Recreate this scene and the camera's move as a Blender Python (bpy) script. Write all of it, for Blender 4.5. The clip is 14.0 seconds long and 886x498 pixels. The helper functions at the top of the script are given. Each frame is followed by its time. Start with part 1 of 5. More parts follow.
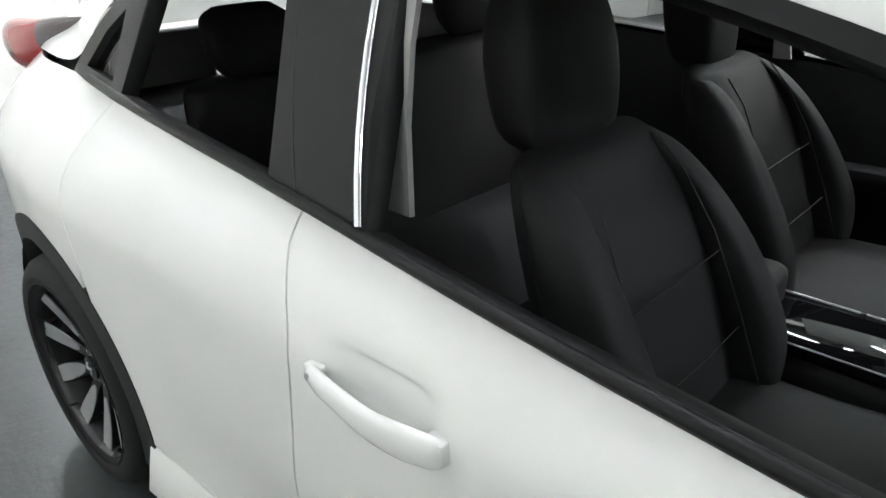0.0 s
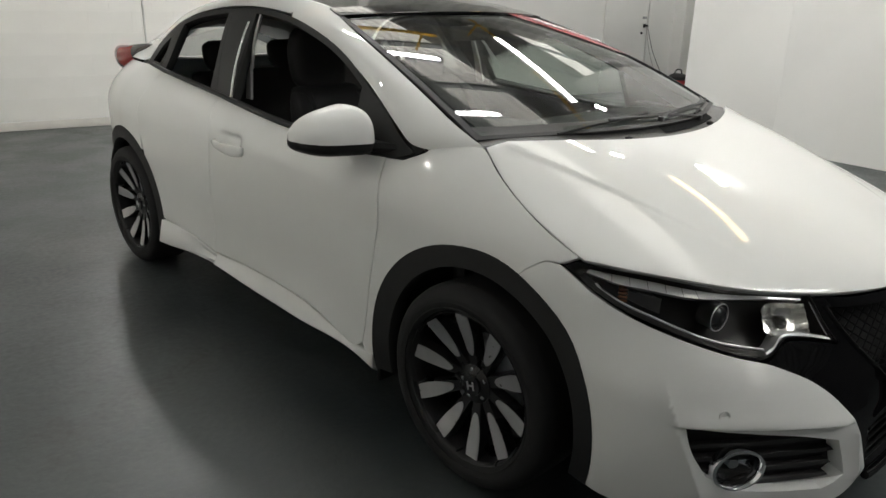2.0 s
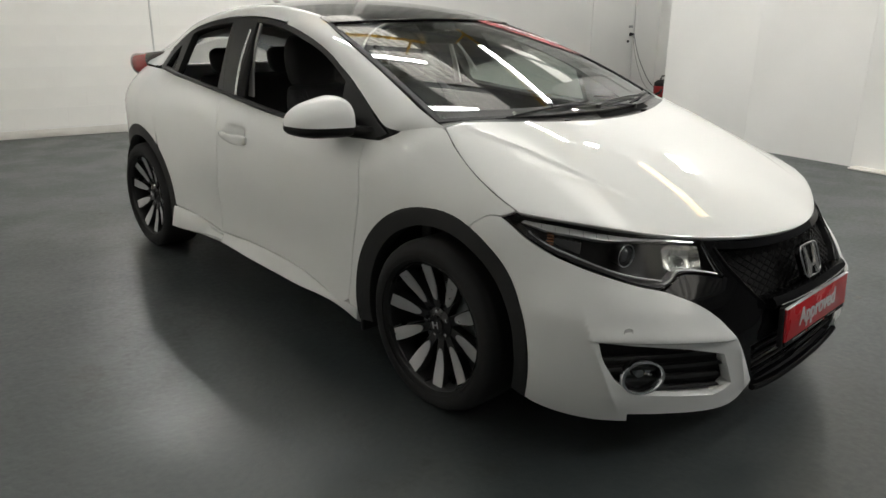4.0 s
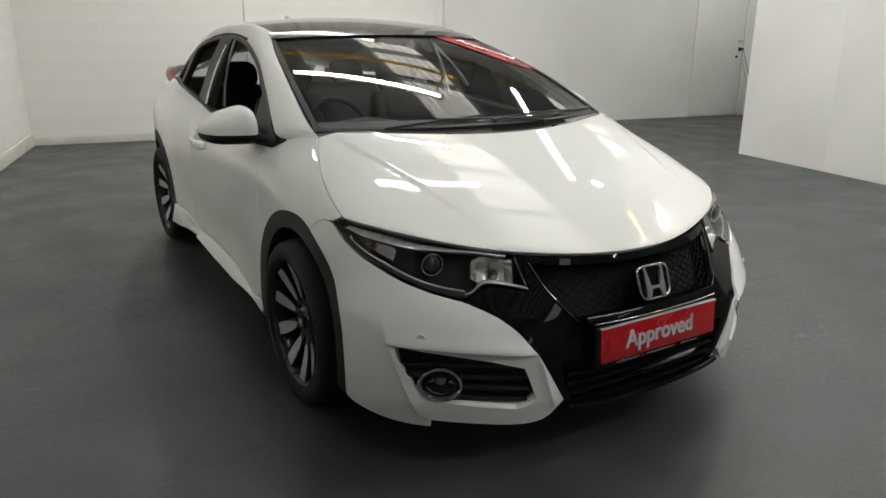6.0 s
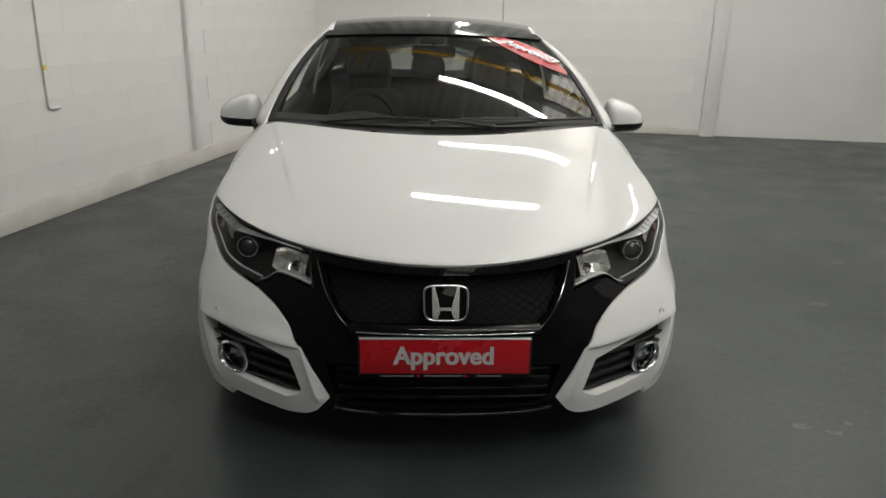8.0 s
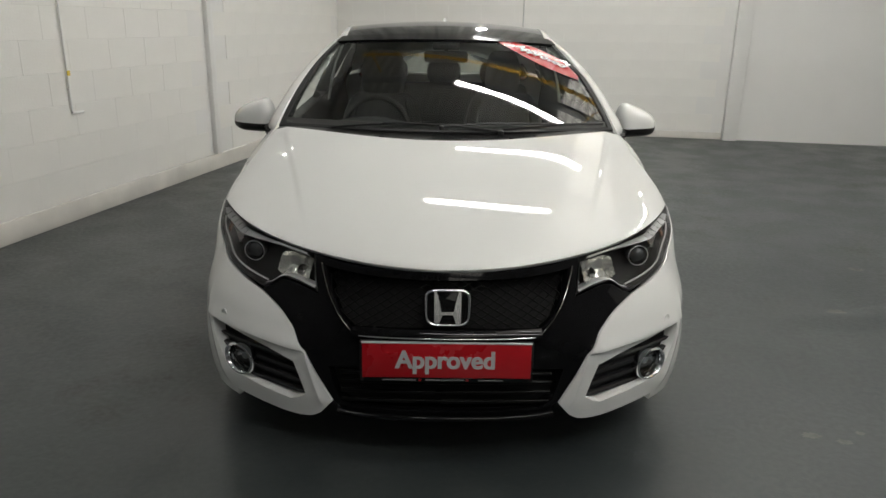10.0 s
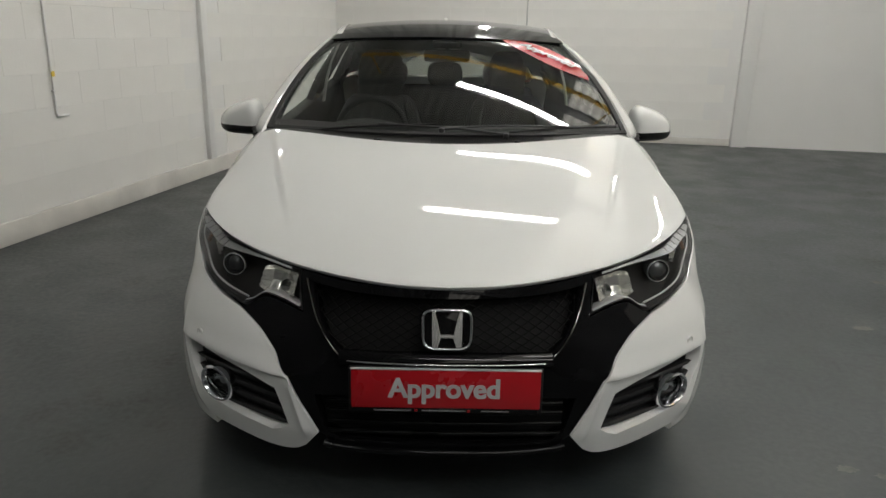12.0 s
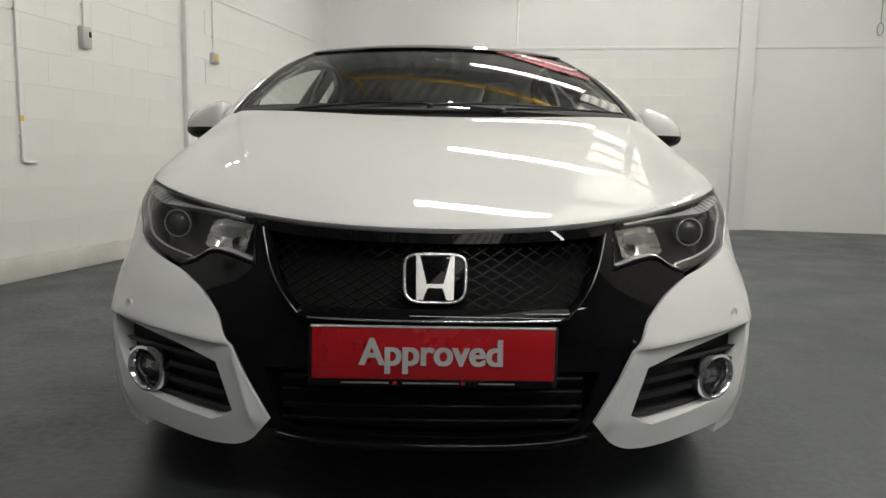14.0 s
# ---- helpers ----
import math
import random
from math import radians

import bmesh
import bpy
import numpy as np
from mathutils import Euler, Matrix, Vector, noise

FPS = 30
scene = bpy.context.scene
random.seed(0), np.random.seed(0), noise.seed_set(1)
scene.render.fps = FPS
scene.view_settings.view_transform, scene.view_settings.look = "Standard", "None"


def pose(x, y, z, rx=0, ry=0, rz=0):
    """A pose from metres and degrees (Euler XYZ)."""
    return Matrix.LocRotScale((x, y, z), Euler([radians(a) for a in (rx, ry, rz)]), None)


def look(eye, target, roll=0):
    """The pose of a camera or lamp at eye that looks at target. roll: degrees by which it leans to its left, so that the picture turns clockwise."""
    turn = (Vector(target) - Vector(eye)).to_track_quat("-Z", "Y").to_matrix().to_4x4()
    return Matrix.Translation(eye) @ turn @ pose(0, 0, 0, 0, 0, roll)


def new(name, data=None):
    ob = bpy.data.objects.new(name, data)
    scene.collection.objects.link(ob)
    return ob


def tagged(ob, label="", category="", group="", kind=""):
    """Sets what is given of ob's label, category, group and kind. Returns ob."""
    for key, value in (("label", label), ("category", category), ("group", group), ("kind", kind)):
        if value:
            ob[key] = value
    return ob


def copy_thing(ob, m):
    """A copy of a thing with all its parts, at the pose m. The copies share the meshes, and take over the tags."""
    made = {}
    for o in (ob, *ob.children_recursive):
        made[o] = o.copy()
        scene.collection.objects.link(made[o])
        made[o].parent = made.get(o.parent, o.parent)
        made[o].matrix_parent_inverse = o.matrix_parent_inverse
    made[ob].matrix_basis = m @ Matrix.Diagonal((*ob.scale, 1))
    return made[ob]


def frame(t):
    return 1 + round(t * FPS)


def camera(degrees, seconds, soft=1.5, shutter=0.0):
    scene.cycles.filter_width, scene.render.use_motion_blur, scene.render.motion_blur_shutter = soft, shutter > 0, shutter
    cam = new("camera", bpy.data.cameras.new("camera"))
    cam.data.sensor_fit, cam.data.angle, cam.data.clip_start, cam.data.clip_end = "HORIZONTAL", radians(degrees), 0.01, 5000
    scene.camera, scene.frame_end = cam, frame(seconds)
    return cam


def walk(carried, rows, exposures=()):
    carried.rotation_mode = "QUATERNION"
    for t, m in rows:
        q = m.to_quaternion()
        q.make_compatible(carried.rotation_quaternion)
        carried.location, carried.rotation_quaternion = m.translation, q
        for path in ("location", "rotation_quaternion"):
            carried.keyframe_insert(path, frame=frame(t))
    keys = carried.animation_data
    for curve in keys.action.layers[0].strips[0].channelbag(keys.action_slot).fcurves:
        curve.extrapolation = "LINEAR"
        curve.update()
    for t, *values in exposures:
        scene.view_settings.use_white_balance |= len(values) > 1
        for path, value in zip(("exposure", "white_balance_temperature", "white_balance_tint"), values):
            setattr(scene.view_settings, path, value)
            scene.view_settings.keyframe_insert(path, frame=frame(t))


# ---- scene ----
cam = camera(63.5, 14.0)
PATH = [
    (0, (-1.334, 0.873, 1.354), (-0.026, 2.124, 0.504), -1.5),
    (0.5, (-1.599, 0.269, 1.35), (-0.266, 1.581, 0.641), 0.3),
    (1, (-1.833, -0.348, 1.369), (-0.519, 0.992, 0.677), 1.2),
    (1.5, (-2.071, -0.871, 1.389), (-0.719, 0.447, 0.73), 2.4),
    (2, (-2.234, -1.272, 1.381), (-0.93, 0.099, 0.733), 1.2),
    (2.5, (-2.407, -1.534, 1.366), (-1.096, -0.166, 0.725), 1.0),
    (5, (-2.474, -1.874, 1.362), (-1.215, -0.43, 0.789), -0.4),
    (5.5, (-2.131, -2.128, 1.371), (-1.004, -0.574, 0.812), -0.3),
    (6, (-1.727, -2.406, 1.376), (-0.733, -0.771, 0.791), 0.3),
    (6.5, (-1.222, -2.63, 1.375), (-0.482, -0.869, 0.781), 0.2),
    (7, (-0.699, -2.79, 1.38), (-0.241, -0.939, 0.774), 0.0),
    (7.5, (-0.354, -2.881, 1.386), (-0.098, -0.991, 0.786), 1.2),
    (8, (-0.102, -2.916, 1.422), (-0.017, -1.013, 0.813), 1.2),
    (10.5, (-0.025, -2.929, 1.432), (-0.012, -1.021, 0.836), 0.9),
    (11, (-0.01, -2.929, 1.428), (-0.006, -1.018, 0.839), 0.8),
    (11.5, (-0.008, -2.915, 1.418), (-0.01, -1.001, 0.836), 0.7),
    (12, (-0.028, -2.7, 1.384), (-0.014, -0.787, 0.8), 1.1),
    (12.5, (-0.044, -2.452, 1.256), (0.01, -0.549, 0.641), 1.4),
    (13, (-0.036, -2.406, 0.926), (0.008, -0.432, 0.605), 1.6),
    (13.5, (-0.021, -2.421, 0.861), (0.024, -0.438, 0.601), 1.3),
    (14, (-0.008, -2.423, 0.863), (0.024, -0.44, 0.605), 1.1),
]
EXPOSURES = [(0, 1.6, 6050, 10), (.5, .85, 6250, 10), (1, .38, 6400, 10), (1.5, .38, 6480, 10), (2.5, .51, 6550, 10), (5, .52, 6580, 10), (6.5, .3, 6580, 10), (8, .13, 6600, 10), (11.5, .12, 6600, 10), (12.5, -.10, 6620, 10), (14, .25, 6620, 10)]
walk(cam, [(t, look(eye, target, roll)) for t, eye, target, roll in PATH], EXPOSURES)

# ---- world and lamps ----
world = bpy.data.worlds.new("world")
world.use_nodes = True
world.node_tree.nodes["Background"].inputs[0].default_value = (.75, .82, .9, 1)
world.node_tree.nodes["Background"].inputs[1].default_value = .25
scene.world = world
scene.view_settings.exposure = 0.0
TUBE_POWER = 39.0


# ---- materials ----
def nodes_of(name):
    m = bpy.data.materials.new(name)
    m.use_nodes = True
    t = m.node_tree
    return m, t, t.nodes["Principled BSDF"]


def plain(name, colour, rough=.5, metal=0.0, coat=0.0, vary=.12, scale=6.0, grain=0.0, grain_scale=300.0, rough_vary=.08, spec=.5, coat_ior=1.5):
    """A surface with soft patches of tone and gloss, and fine grain."""
    m, t, b = nodes_of(name)
    b.inputs["Metallic"].default_value = metal
    b.inputs["Coat Weight"].default_value = coat
    b.inputs["Coat Roughness"].default_value = .015
    b.inputs["Coat IOR"].default_value = coat_ior
    b.inputs["Specular IOR Level"].default_value = spec
    geo = t.nodes.new("ShaderNodeTexCoord")
    n1 = t.nodes.new("ShaderNodeTexNoise")
    n1.inputs["Scale"].default_value, n1.inputs["Detail"].default_value = scale, 5
    t.links.new(geo.outputs["Object"], n1.inputs["Vector"])
    ramp_node = t.nodes.new("ShaderNodeValToRGB")
    ramp_node.color_ramp.elements[0].position, ramp_node.color_ramp.elements[1].position = .3, .7
    ramp_node.color_ramp.elements[0].color = (*[c * (1 - vary) for c in colour], 1)
    ramp_node.color_ramp.elements[1].color = (*[min(1, c * (1 + vary)) for c in colour], 1)
    t.links.new(n1.outputs["Fac"], ramp_node.inputs[0])
    t.links.new(ramp_node.outputs[0], b.inputs["Base Color"])
    mr = t.nodes.new("ShaderNodeMapRange")
    mr.inputs["To Min"].default_value, mr.inputs["To Max"].default_value = max(.01, rough - rough_vary), min(1, rough + rough_vary)
    t.links.new(n1.outputs["Fac"], mr.inputs["Value"])
    t.links.new(mr.outputs[0], b.inputs["Roughness"])
    if grain:
        n2 = t.nodes.new("ShaderNodeTexNoise")
        n2.inputs["Scale"].default_value, n2.inputs["Detail"].default_value = grain_scale, 3
        t.links.new(geo.outputs["Object"], n2.inputs["Vector"])
        bm_node = t.nodes.new("ShaderNodeBump")
        bm_node.inputs["Strength"].default_value, bm_node.inputs["Distance"].default_value = grain, .002
        t.links.new(n2.outputs["Fac"], bm_node.inputs["Height"])
        t.links.new(bm_node.outputs[0], b.inputs["Normal"])
    return m


def thin_glass(name, tint, ior=1.5, rough=0.0):
    """A thin pane: it lets tinted light through and mirrors by Fresnel."""
    m, t, b = nodes_of(name)
    t.nodes.remove(b)
    out = t.nodes["Material Output"]
    clear, gloss, mix, fres = (t.nodes.new(k) for k in ("ShaderNodeBsdfTransparent", "ShaderNodeBsdfGlossy", "ShaderNodeMixShader", "ShaderNodeFresnel"))
    clear.inputs[0].default_value = (*tint, 1)
    gloss.inputs["Roughness"].default_value = rough
    fres.inputs["IOR"].default_value = ior
    t.links.new(fres.outputs[0], mix.inputs[0])
    t.links.new(clear.outputs[0], mix.inputs[1])
    t.links.new(gloss.outputs[0], mix.inputs[2])
    t.links.new(mix.outputs[0], out.inputs[0])
    return m


def glow(name, colour, strength):
    m, t, b = nodes_of(name)
    b.inputs["Base Color"].default_value = (*colour, 1)
    b.inputs["Emission Color"].default_value = (*colour, 1)
    b.inputs["Emission Strength"].default_value = strength
    return m


def rooflight_sheet():
    """Dirty translucent roof sheet: daylight as emission, the ribs' shading put in as dimmer bands, and stained
    patches.
    """
    m, t, b = nodes_of("daylit_roof_sheet")
    b.inputs["Base Color"].default_value = (.6, .59, .55, 1)
    b.inputs["Emission Color"].default_value = (1.0, .97, .89, 1)
    geo, wave, noise, mul = (t.nodes.new(k) for k in ("ShaderNodeTexCoord", "ShaderNodeTexWave", "ShaderNodeTexNoise", "ShaderNodeMath"))
    wave.inputs["Scale"].default_value = 1.57
    noise.inputs["Scale"].default_value, noise.inputs["Detail"].default_value = 1.3, 5
    mul.operation = "MULTIPLY"
    for node, lo, hi, slot in ((wave, .9, 2.1, 0), (noise, .55, 1.45, 1)):
        t.links.new(geo.outputs["Object"], node.inputs["Vector"])
        r = t.nodes.new("ShaderNodeMapRange")
        r.inputs["To Min"].default_value, r.inputs["To Max"].default_value = lo, hi
        t.links.new(node.outputs["Fac"], r.inputs["Value"])
        t.links.new(r.outputs[0], mul.inputs[slot])
    t.links.new(mul.outputs[0], b.inputs["Emission Strength"])
    return m


def floor_paint():
    """Grey-green floor paint: dusty clouds, drag streaks, brown stains, crackled patches and uneven gloss."""
    m, t, b = nodes_of("floor_paint")
    geo = t.nodes.new("ShaderNodeTexCoord")

    def tex(scale, detail, stretch=(1, 1, 1), turn=0.0, rough=.55):
        mp, n = t.nodes.new("ShaderNodeMapping"), t.nodes.new("ShaderNodeTexNoise")
        mp.inputs["Scale"].default_value = stretch
        mp.inputs["Rotation"].default_value = (0, 0, radians(turn))
        n.inputs["Scale"].default_value, n.inputs["Detail"].default_value, n.inputs["Roughness"].default_value = scale, detail, rough
        t.links.new(geo.outputs["Object"], mp.inputs[0])
        t.links.new(mp.outputs[0], n.inputs["Vector"])
        return n.outputs["Fac"]

    def grade(value, lo, hi, a, c):
        r = t.nodes.new("ShaderNodeMapRange")
        r.interpolation_type = "SMOOTHSTEP"
        for slot, v in zip(("From Min", "From Max", "To Min", "To Max"), (lo, hi, a, c)):
            r.inputs[slot].default_value = v
        t.links.new(value, r.inputs["Value"])
        return r.outputs[0]

    def calc(kind, a, c):
        n = t.nodes.new("ShaderNodeMath")
        n.operation = kind
        for i, v in enumerate((a, c)):
            if isinstance(v, (int, float)):
                n.inputs[i].default_value = v
            else:
                t.links.new(v, n.inputs[i])
        return n.outputs[0]

    def blend(fac, a, c):
        n = t.nodes.new("ShaderNodeMix")
        n.data_type = "RGBA"
        t.links.new(fac, n.inputs["Factor"])
        for slot, v in (("A", a), ("B", c)):
            if isinstance(v, tuple):
                n.inputs[slot].default_value = (*v, 1)
            else:
                t.links.new(v, n.inputs[slot])
        return n.outputs["Result"]

    broad, cloud, fine, speck = tex(.55, 4), tex(2.2, 6), tex(38, 4), tex(160, 2)
    drag = tex(1.1, 5, (3.2, .35, 1), 14)
    colour = blend(grade(broad, .32, .68, 0, 1), (.033, .040, .042), (.050, .058, .059))
    colour = blend(grade(cloud, .38, .70, 0, .65), colour, (.062, .070, .069))
    colour = blend(grade(drag, .54, .74, 0, .55), colour, (.030, .035, .037))
    stain = calc("MULTIPLY", grade(tex(1.35, 7, rough=.62), .58, .70, 0, 1), grade(fine, .35, .65, .5, 1))
    colour = blend(calc("MULTIPLY", stain, .6), colour, (.042, .039, .034))
    colour = blend(grade(speck, .64, .76, 0, .35), colour, (.072, .077, .075))
    t.links.new(colour, b.inputs["Base Color"])
    gloss = calc("MULTIPLY", grade(cloud, .35, .68, .34, .50), grade(fine, .3, .7, .88, 1.14))
    t.links.new(calc("ADD", gloss, calc("MULTIPLY", stain, .10)), b.inputs["Roughness"])
    # crackle where the paint has lifted
    cells = t.nodes.new("ShaderNodeTexVoronoi")
    cells.feature = "DISTANCE_TO_EDGE"
    cells.inputs["Scale"].default_value = 9.0
    warp = t.nodes.new("ShaderNodeMix")
    warp.data_type = "VECTOR"
    warp.inputs["Factor"].default_value = .12
    jitter = t.nodes.new("ShaderNodeTexNoise")
    jitter.inputs["Scale"].default_value, jitter.inputs["Detail"].default_value = 6, 5
    t.links.new(geo.outputs["Object"], jitter.inputs["Vector"])
    t.links.new(geo.outputs["Object"], warp.inputs["A"])
    t.links.new(jitter.outputs["Color"], warp.inputs["B"])
    t.links.new(warp.outputs["Result"], cells.inputs["Vector"])
    crack = calc("MULTIPLY", grade(cells.outputs["Distance"], .0, .035, -1, 0), grade(tex(1.0, 3), .52, .64, 0, 1))
    relief = calc("ADD", calc("MULTIPLY", tex(13, 7, rough=.65), 1.1), calc("ADD", calc("MULTIPLY", fine, .35), calc("MULTIPLY", crack, .10)))
    bump_node = t.nodes.new("ShaderNodeBump")
    bump_node.inputs["Strength"].default_value, bump_node.inputs["Distance"].default_value = .32, .006
    t.links.new(relief, bump_node.inputs["Height"])
    t.links.new(bump_node.outputs[0], b.inputs["Normal"])
    return m


PAINT = plain("white_pearl_paint", (.795, .80, .782), .5, 0, 1.0, .015, 2, rough_vary=.02, spec=.0, coat_ior=1.55)
GLOSS_BLACK = plain("gloss_black_plastic", (.005, .005, .0055), .12, 0, .42, .2, 8, rough_vary=.03, spec=.0)
COWL_GREY = plain("grey_scuttle_plastic", (.034, .034, .033), .5, grain=.25, grain_scale=900)
SATIN_BLACK = plain("satin_black_plastic", (.018, .018, .019), .42, grain=.25, grain_scale=900)
FRAME_BLACK = plain("black_window_frame", (.008, .008, .008), .40, spec=.22, grain=.15, grain_scale=900)
MATT_BLACK = plain("matt_black_plastic", (.013, .013, .0135), .6, spec=.3, grain=.3, grain_scale=700)
RUBBER = plain("tyre_rubber", (.016, .016, .0165), .75, spec=.3, grain=.4, grain_scale=400)
CHROME_DARK = plain("dark_chrome", (.17, .165, .16), .12, 1, vary=.05, rough_vary=.03)
CHROME = plain("chrome", (.82, .83, .85), .07, 1, vary=.03, rough_vary=.03)
ALLOY = plain("machined_alloy", (.62, .62, .63), .30, .85, vary=.06, scale=20)
RIM_BLACK = plain("black_wheel_paint", (.014, .014, .015), .28, 0, .3, spec=.3)
CLOTH = plain("dark_seat_leather", (.011, .011, .0115), .6, spec=.3, grain=.6, grain_scale=600, vary=.2, scale=20)
TRIM = plain("dark_cabin_trim", (.009, .009, .009), .55, spec=.25, grain=.4, grain_scale=800)
TRIM_GREY = plain("grey_pillar_trim", (.46, .46, .445), .6, grain=.2)
DARK = plain("underbody_black", (.008, .008, .008), .8)
SCREEN_GLASS = thin_glass("windscreen_glass", (.74, .80, .76), 1.52)
SIDE_GLASS = thin_glass("side_glass", (.78, .83, .80), 1.3)
PRIVACY_GLASS = thin_glass("dark_side_glass", (.46, .475, .465), 1.22)
ROOF_GLASS = plain("black_roof_glass", (.008, .008, .009), .08, 0, .45, rough_vary=.01, spec=.1)
LENS = thin_glass("clear_lamp_lens", (.94, .95, .96), 1.28)
RED_LENS = plain("red_lamp_lens", (.34, .03, .028), .2, 0, .4)
SMOKED = plain("smoked_lamp_lens", (.05, .035, .035), .12, 0, .8)
MESH_BLACK = plain("gloss_black_mesh", (.006, .006, .006), .3, spec=.10)
AMBER = plain("amber_lamp", (.20, .085, .04), .25, 0, .5)
RED = plain("red_sign", (.45, .009, .015), .28, 0, .3, .04)
SILVER_TEXT = plain("pale_lettering", (.52, .52, .52), .4)
DIM_TEXT = plain("dim_small_print", (.20, .20, .20), .5)
MIRROR = plain("mirror_glass", (.85, .86, .87), .02, 1, vary=.01, rough_vary=.005)
WALL = plain("white_wall_paint", (.77, .765, .745), .62, vary=.05, scale=.7, grain=.35, grain_scale=60)
WALL_DIRTY = plain("scuffed_white_paint", (.68, .655, .61), .65, vary=.12, scale=3, grain=.5, grain_scale=50)
DOOR_PAINT = plain("grey_white_door_paint", (.70, .70, .685), .45, vary=.03)
FLOOR = floor_paint()
STEEL = plain("grey_steel", (.35, .36, .37), .4, .6)
SHEET = plain("profiled_roof_sheet", (.47, .475, .45), .55, vary=.14, scale=2)
YELLOW = plain("yellow_beam_paint", (.75, .42, .03), .45, vary=.08)
TUBE = glow("fluorescent_tube", (.985, .99, .975), TUBE_POWER)
DIM_TUBE = glow("dim_fluorescent_tube", (.985, .98, .95), TUBE_POWER * .24)
WARM_TUBE = glow("warm_fluorescent_tube", (1.0, .72, .36), TUBE_POWER * .14)
FLOOD = glow("flood_lamp_glass", (1.0, .99, .97), 560.0)
SPOT = glow("spot_lamp_glass", (1.0, .98, .95), 150.0)
ROOFLIGHT = rooflight_sheet()
# dark grey of the unseen closing walls, chosen for dim reflections
UNSEEN_GREY = plain("unseen_wall_grey", (.11, .113, .116), .5, vary=.1)
BRICK_RED = plain("red_moulded_plastic", (.32, .012, .015), .35)
YELLOW_TAG = plain("yellow_tag", (.75, .55, .08), .5)
PALE_GREY = plain("pale_grey_plastic", (.52, .52, .50), .5)
ROPE = plain("grey_cord", (.34, .33, .31), .8)
# CHARTS
def spl(*pts):
    """A smooth function through (x, y) points, straight beyond its ends."""
    xs, ys = [p[0] for p in pts], [p[1] for p in pts]
    n = len(xs)
    d = [(ys[i + 1] - ys[i]) / (xs[i + 1] - xs[i]) for i in range(n - 1)]
    m = [d[0]] + [(d[i - 1] * (xs[i + 1] - xs[i]) + d[i] * (xs[i] - xs[i - 1])) / (xs[i + 1] - xs[i - 1]) for i in range(1, n - 1)] + [d[-1]]

    def f(x):
        if x <= xs[0]:
            return ys[0] + m[0] * (x - xs[0])
        if x >= xs[-1]:
            return ys[-1] + m[-1] * (x - xs[-1])
        i = 0
        while x > xs[i + 1]:
            i += 1
        h = xs[i + 1] - xs[i]
        t = (x - xs[i]) / h
        return ((1 + 2 * t) * ys[i] + t * h * m[i]) * (1 - t) ** 2 + ((3 - 2 * t) * ys[i + 1] + (t - 1) * h * m[i + 1]) * t * t
    return f


def ramp(x, a, b):
    t = min(1.0, max(0.0, (x - a) / (b - a)))
    return t * t * (3 - 2 * t)


def bump(x, mid, half):
    return math.exp(-((x - mid) / half) ** 2)


# plan line of the lower body, from the middle of the nose round to the middle of the tail (half width, y)
PLAN = [(0, -.905), (.2, -.898), (.38, -.872), (.54, -.81), (.685, -.722), (.795, -.61), (.868, -.45), (.890, -.25), (.894, 0), (.887, .5), (.888, 1.3),
        (.892, 2.0), (.888, 2.6), (.846, 2.88), (.745, 3.10), (.60, 3.24), (.35, 3.31), (0, 3.33)]


def plan_line():
    k = [0.0]
    for a, b in zip(PLAN, PLAN[1:]):
        k.append(k[-1] + math.dist(a, b))
    fx, fy = spl(*[(s, p[0]) for s, p in zip(k, PLAN)]), spl(*[(s, p[1]) for s, p in zip(k, PLAN)])
    return k[-1], fx, fy


PLAN_LENGTH, plan_x, plan_y = plan_line()
belt = spl((.345, .951), (.40, .930), (.53, .920), (1.14, .940), (1.66, .985), (2.1, 1.022), (2.54, 1.058))
cabin_foot = spl((.0, .80), (.34, .815), (1.0, .815), (1.67, .802), (2.48, .772), (3.0, .69), (3.3, .60))
shoulder = spl((-.9, .62), (-.45, .62), (-.24, .66), (0, .70), (.16, .745), (.5, .78), (1.5, .80), (2.1, .805), (2.5, .815), (3.1, .83), (3.5, .83))



def side_fall():
    """How fast the side leans in above its shoulder, so that it meets the window line."""
    out = [(-1.0, 2.6), (.16, 2.6)]
    for y in (.5, .8, 1.14, 1.4, 1.66, 1.9, 2.1, 2.3, 2.54):
        s = 1.49 + y
        d = belt(y) - .96
        out.append((y, (plan_x(s) - (cabin_foot(y) - .30 * d - .62 * d * abs(d)) - .001) / (belt(y) - shoulder(y)) ** 2))
    return spl(*out, (3.0, out[-1][1]), (4.0, out[-1][1]))


lean = side_fall()


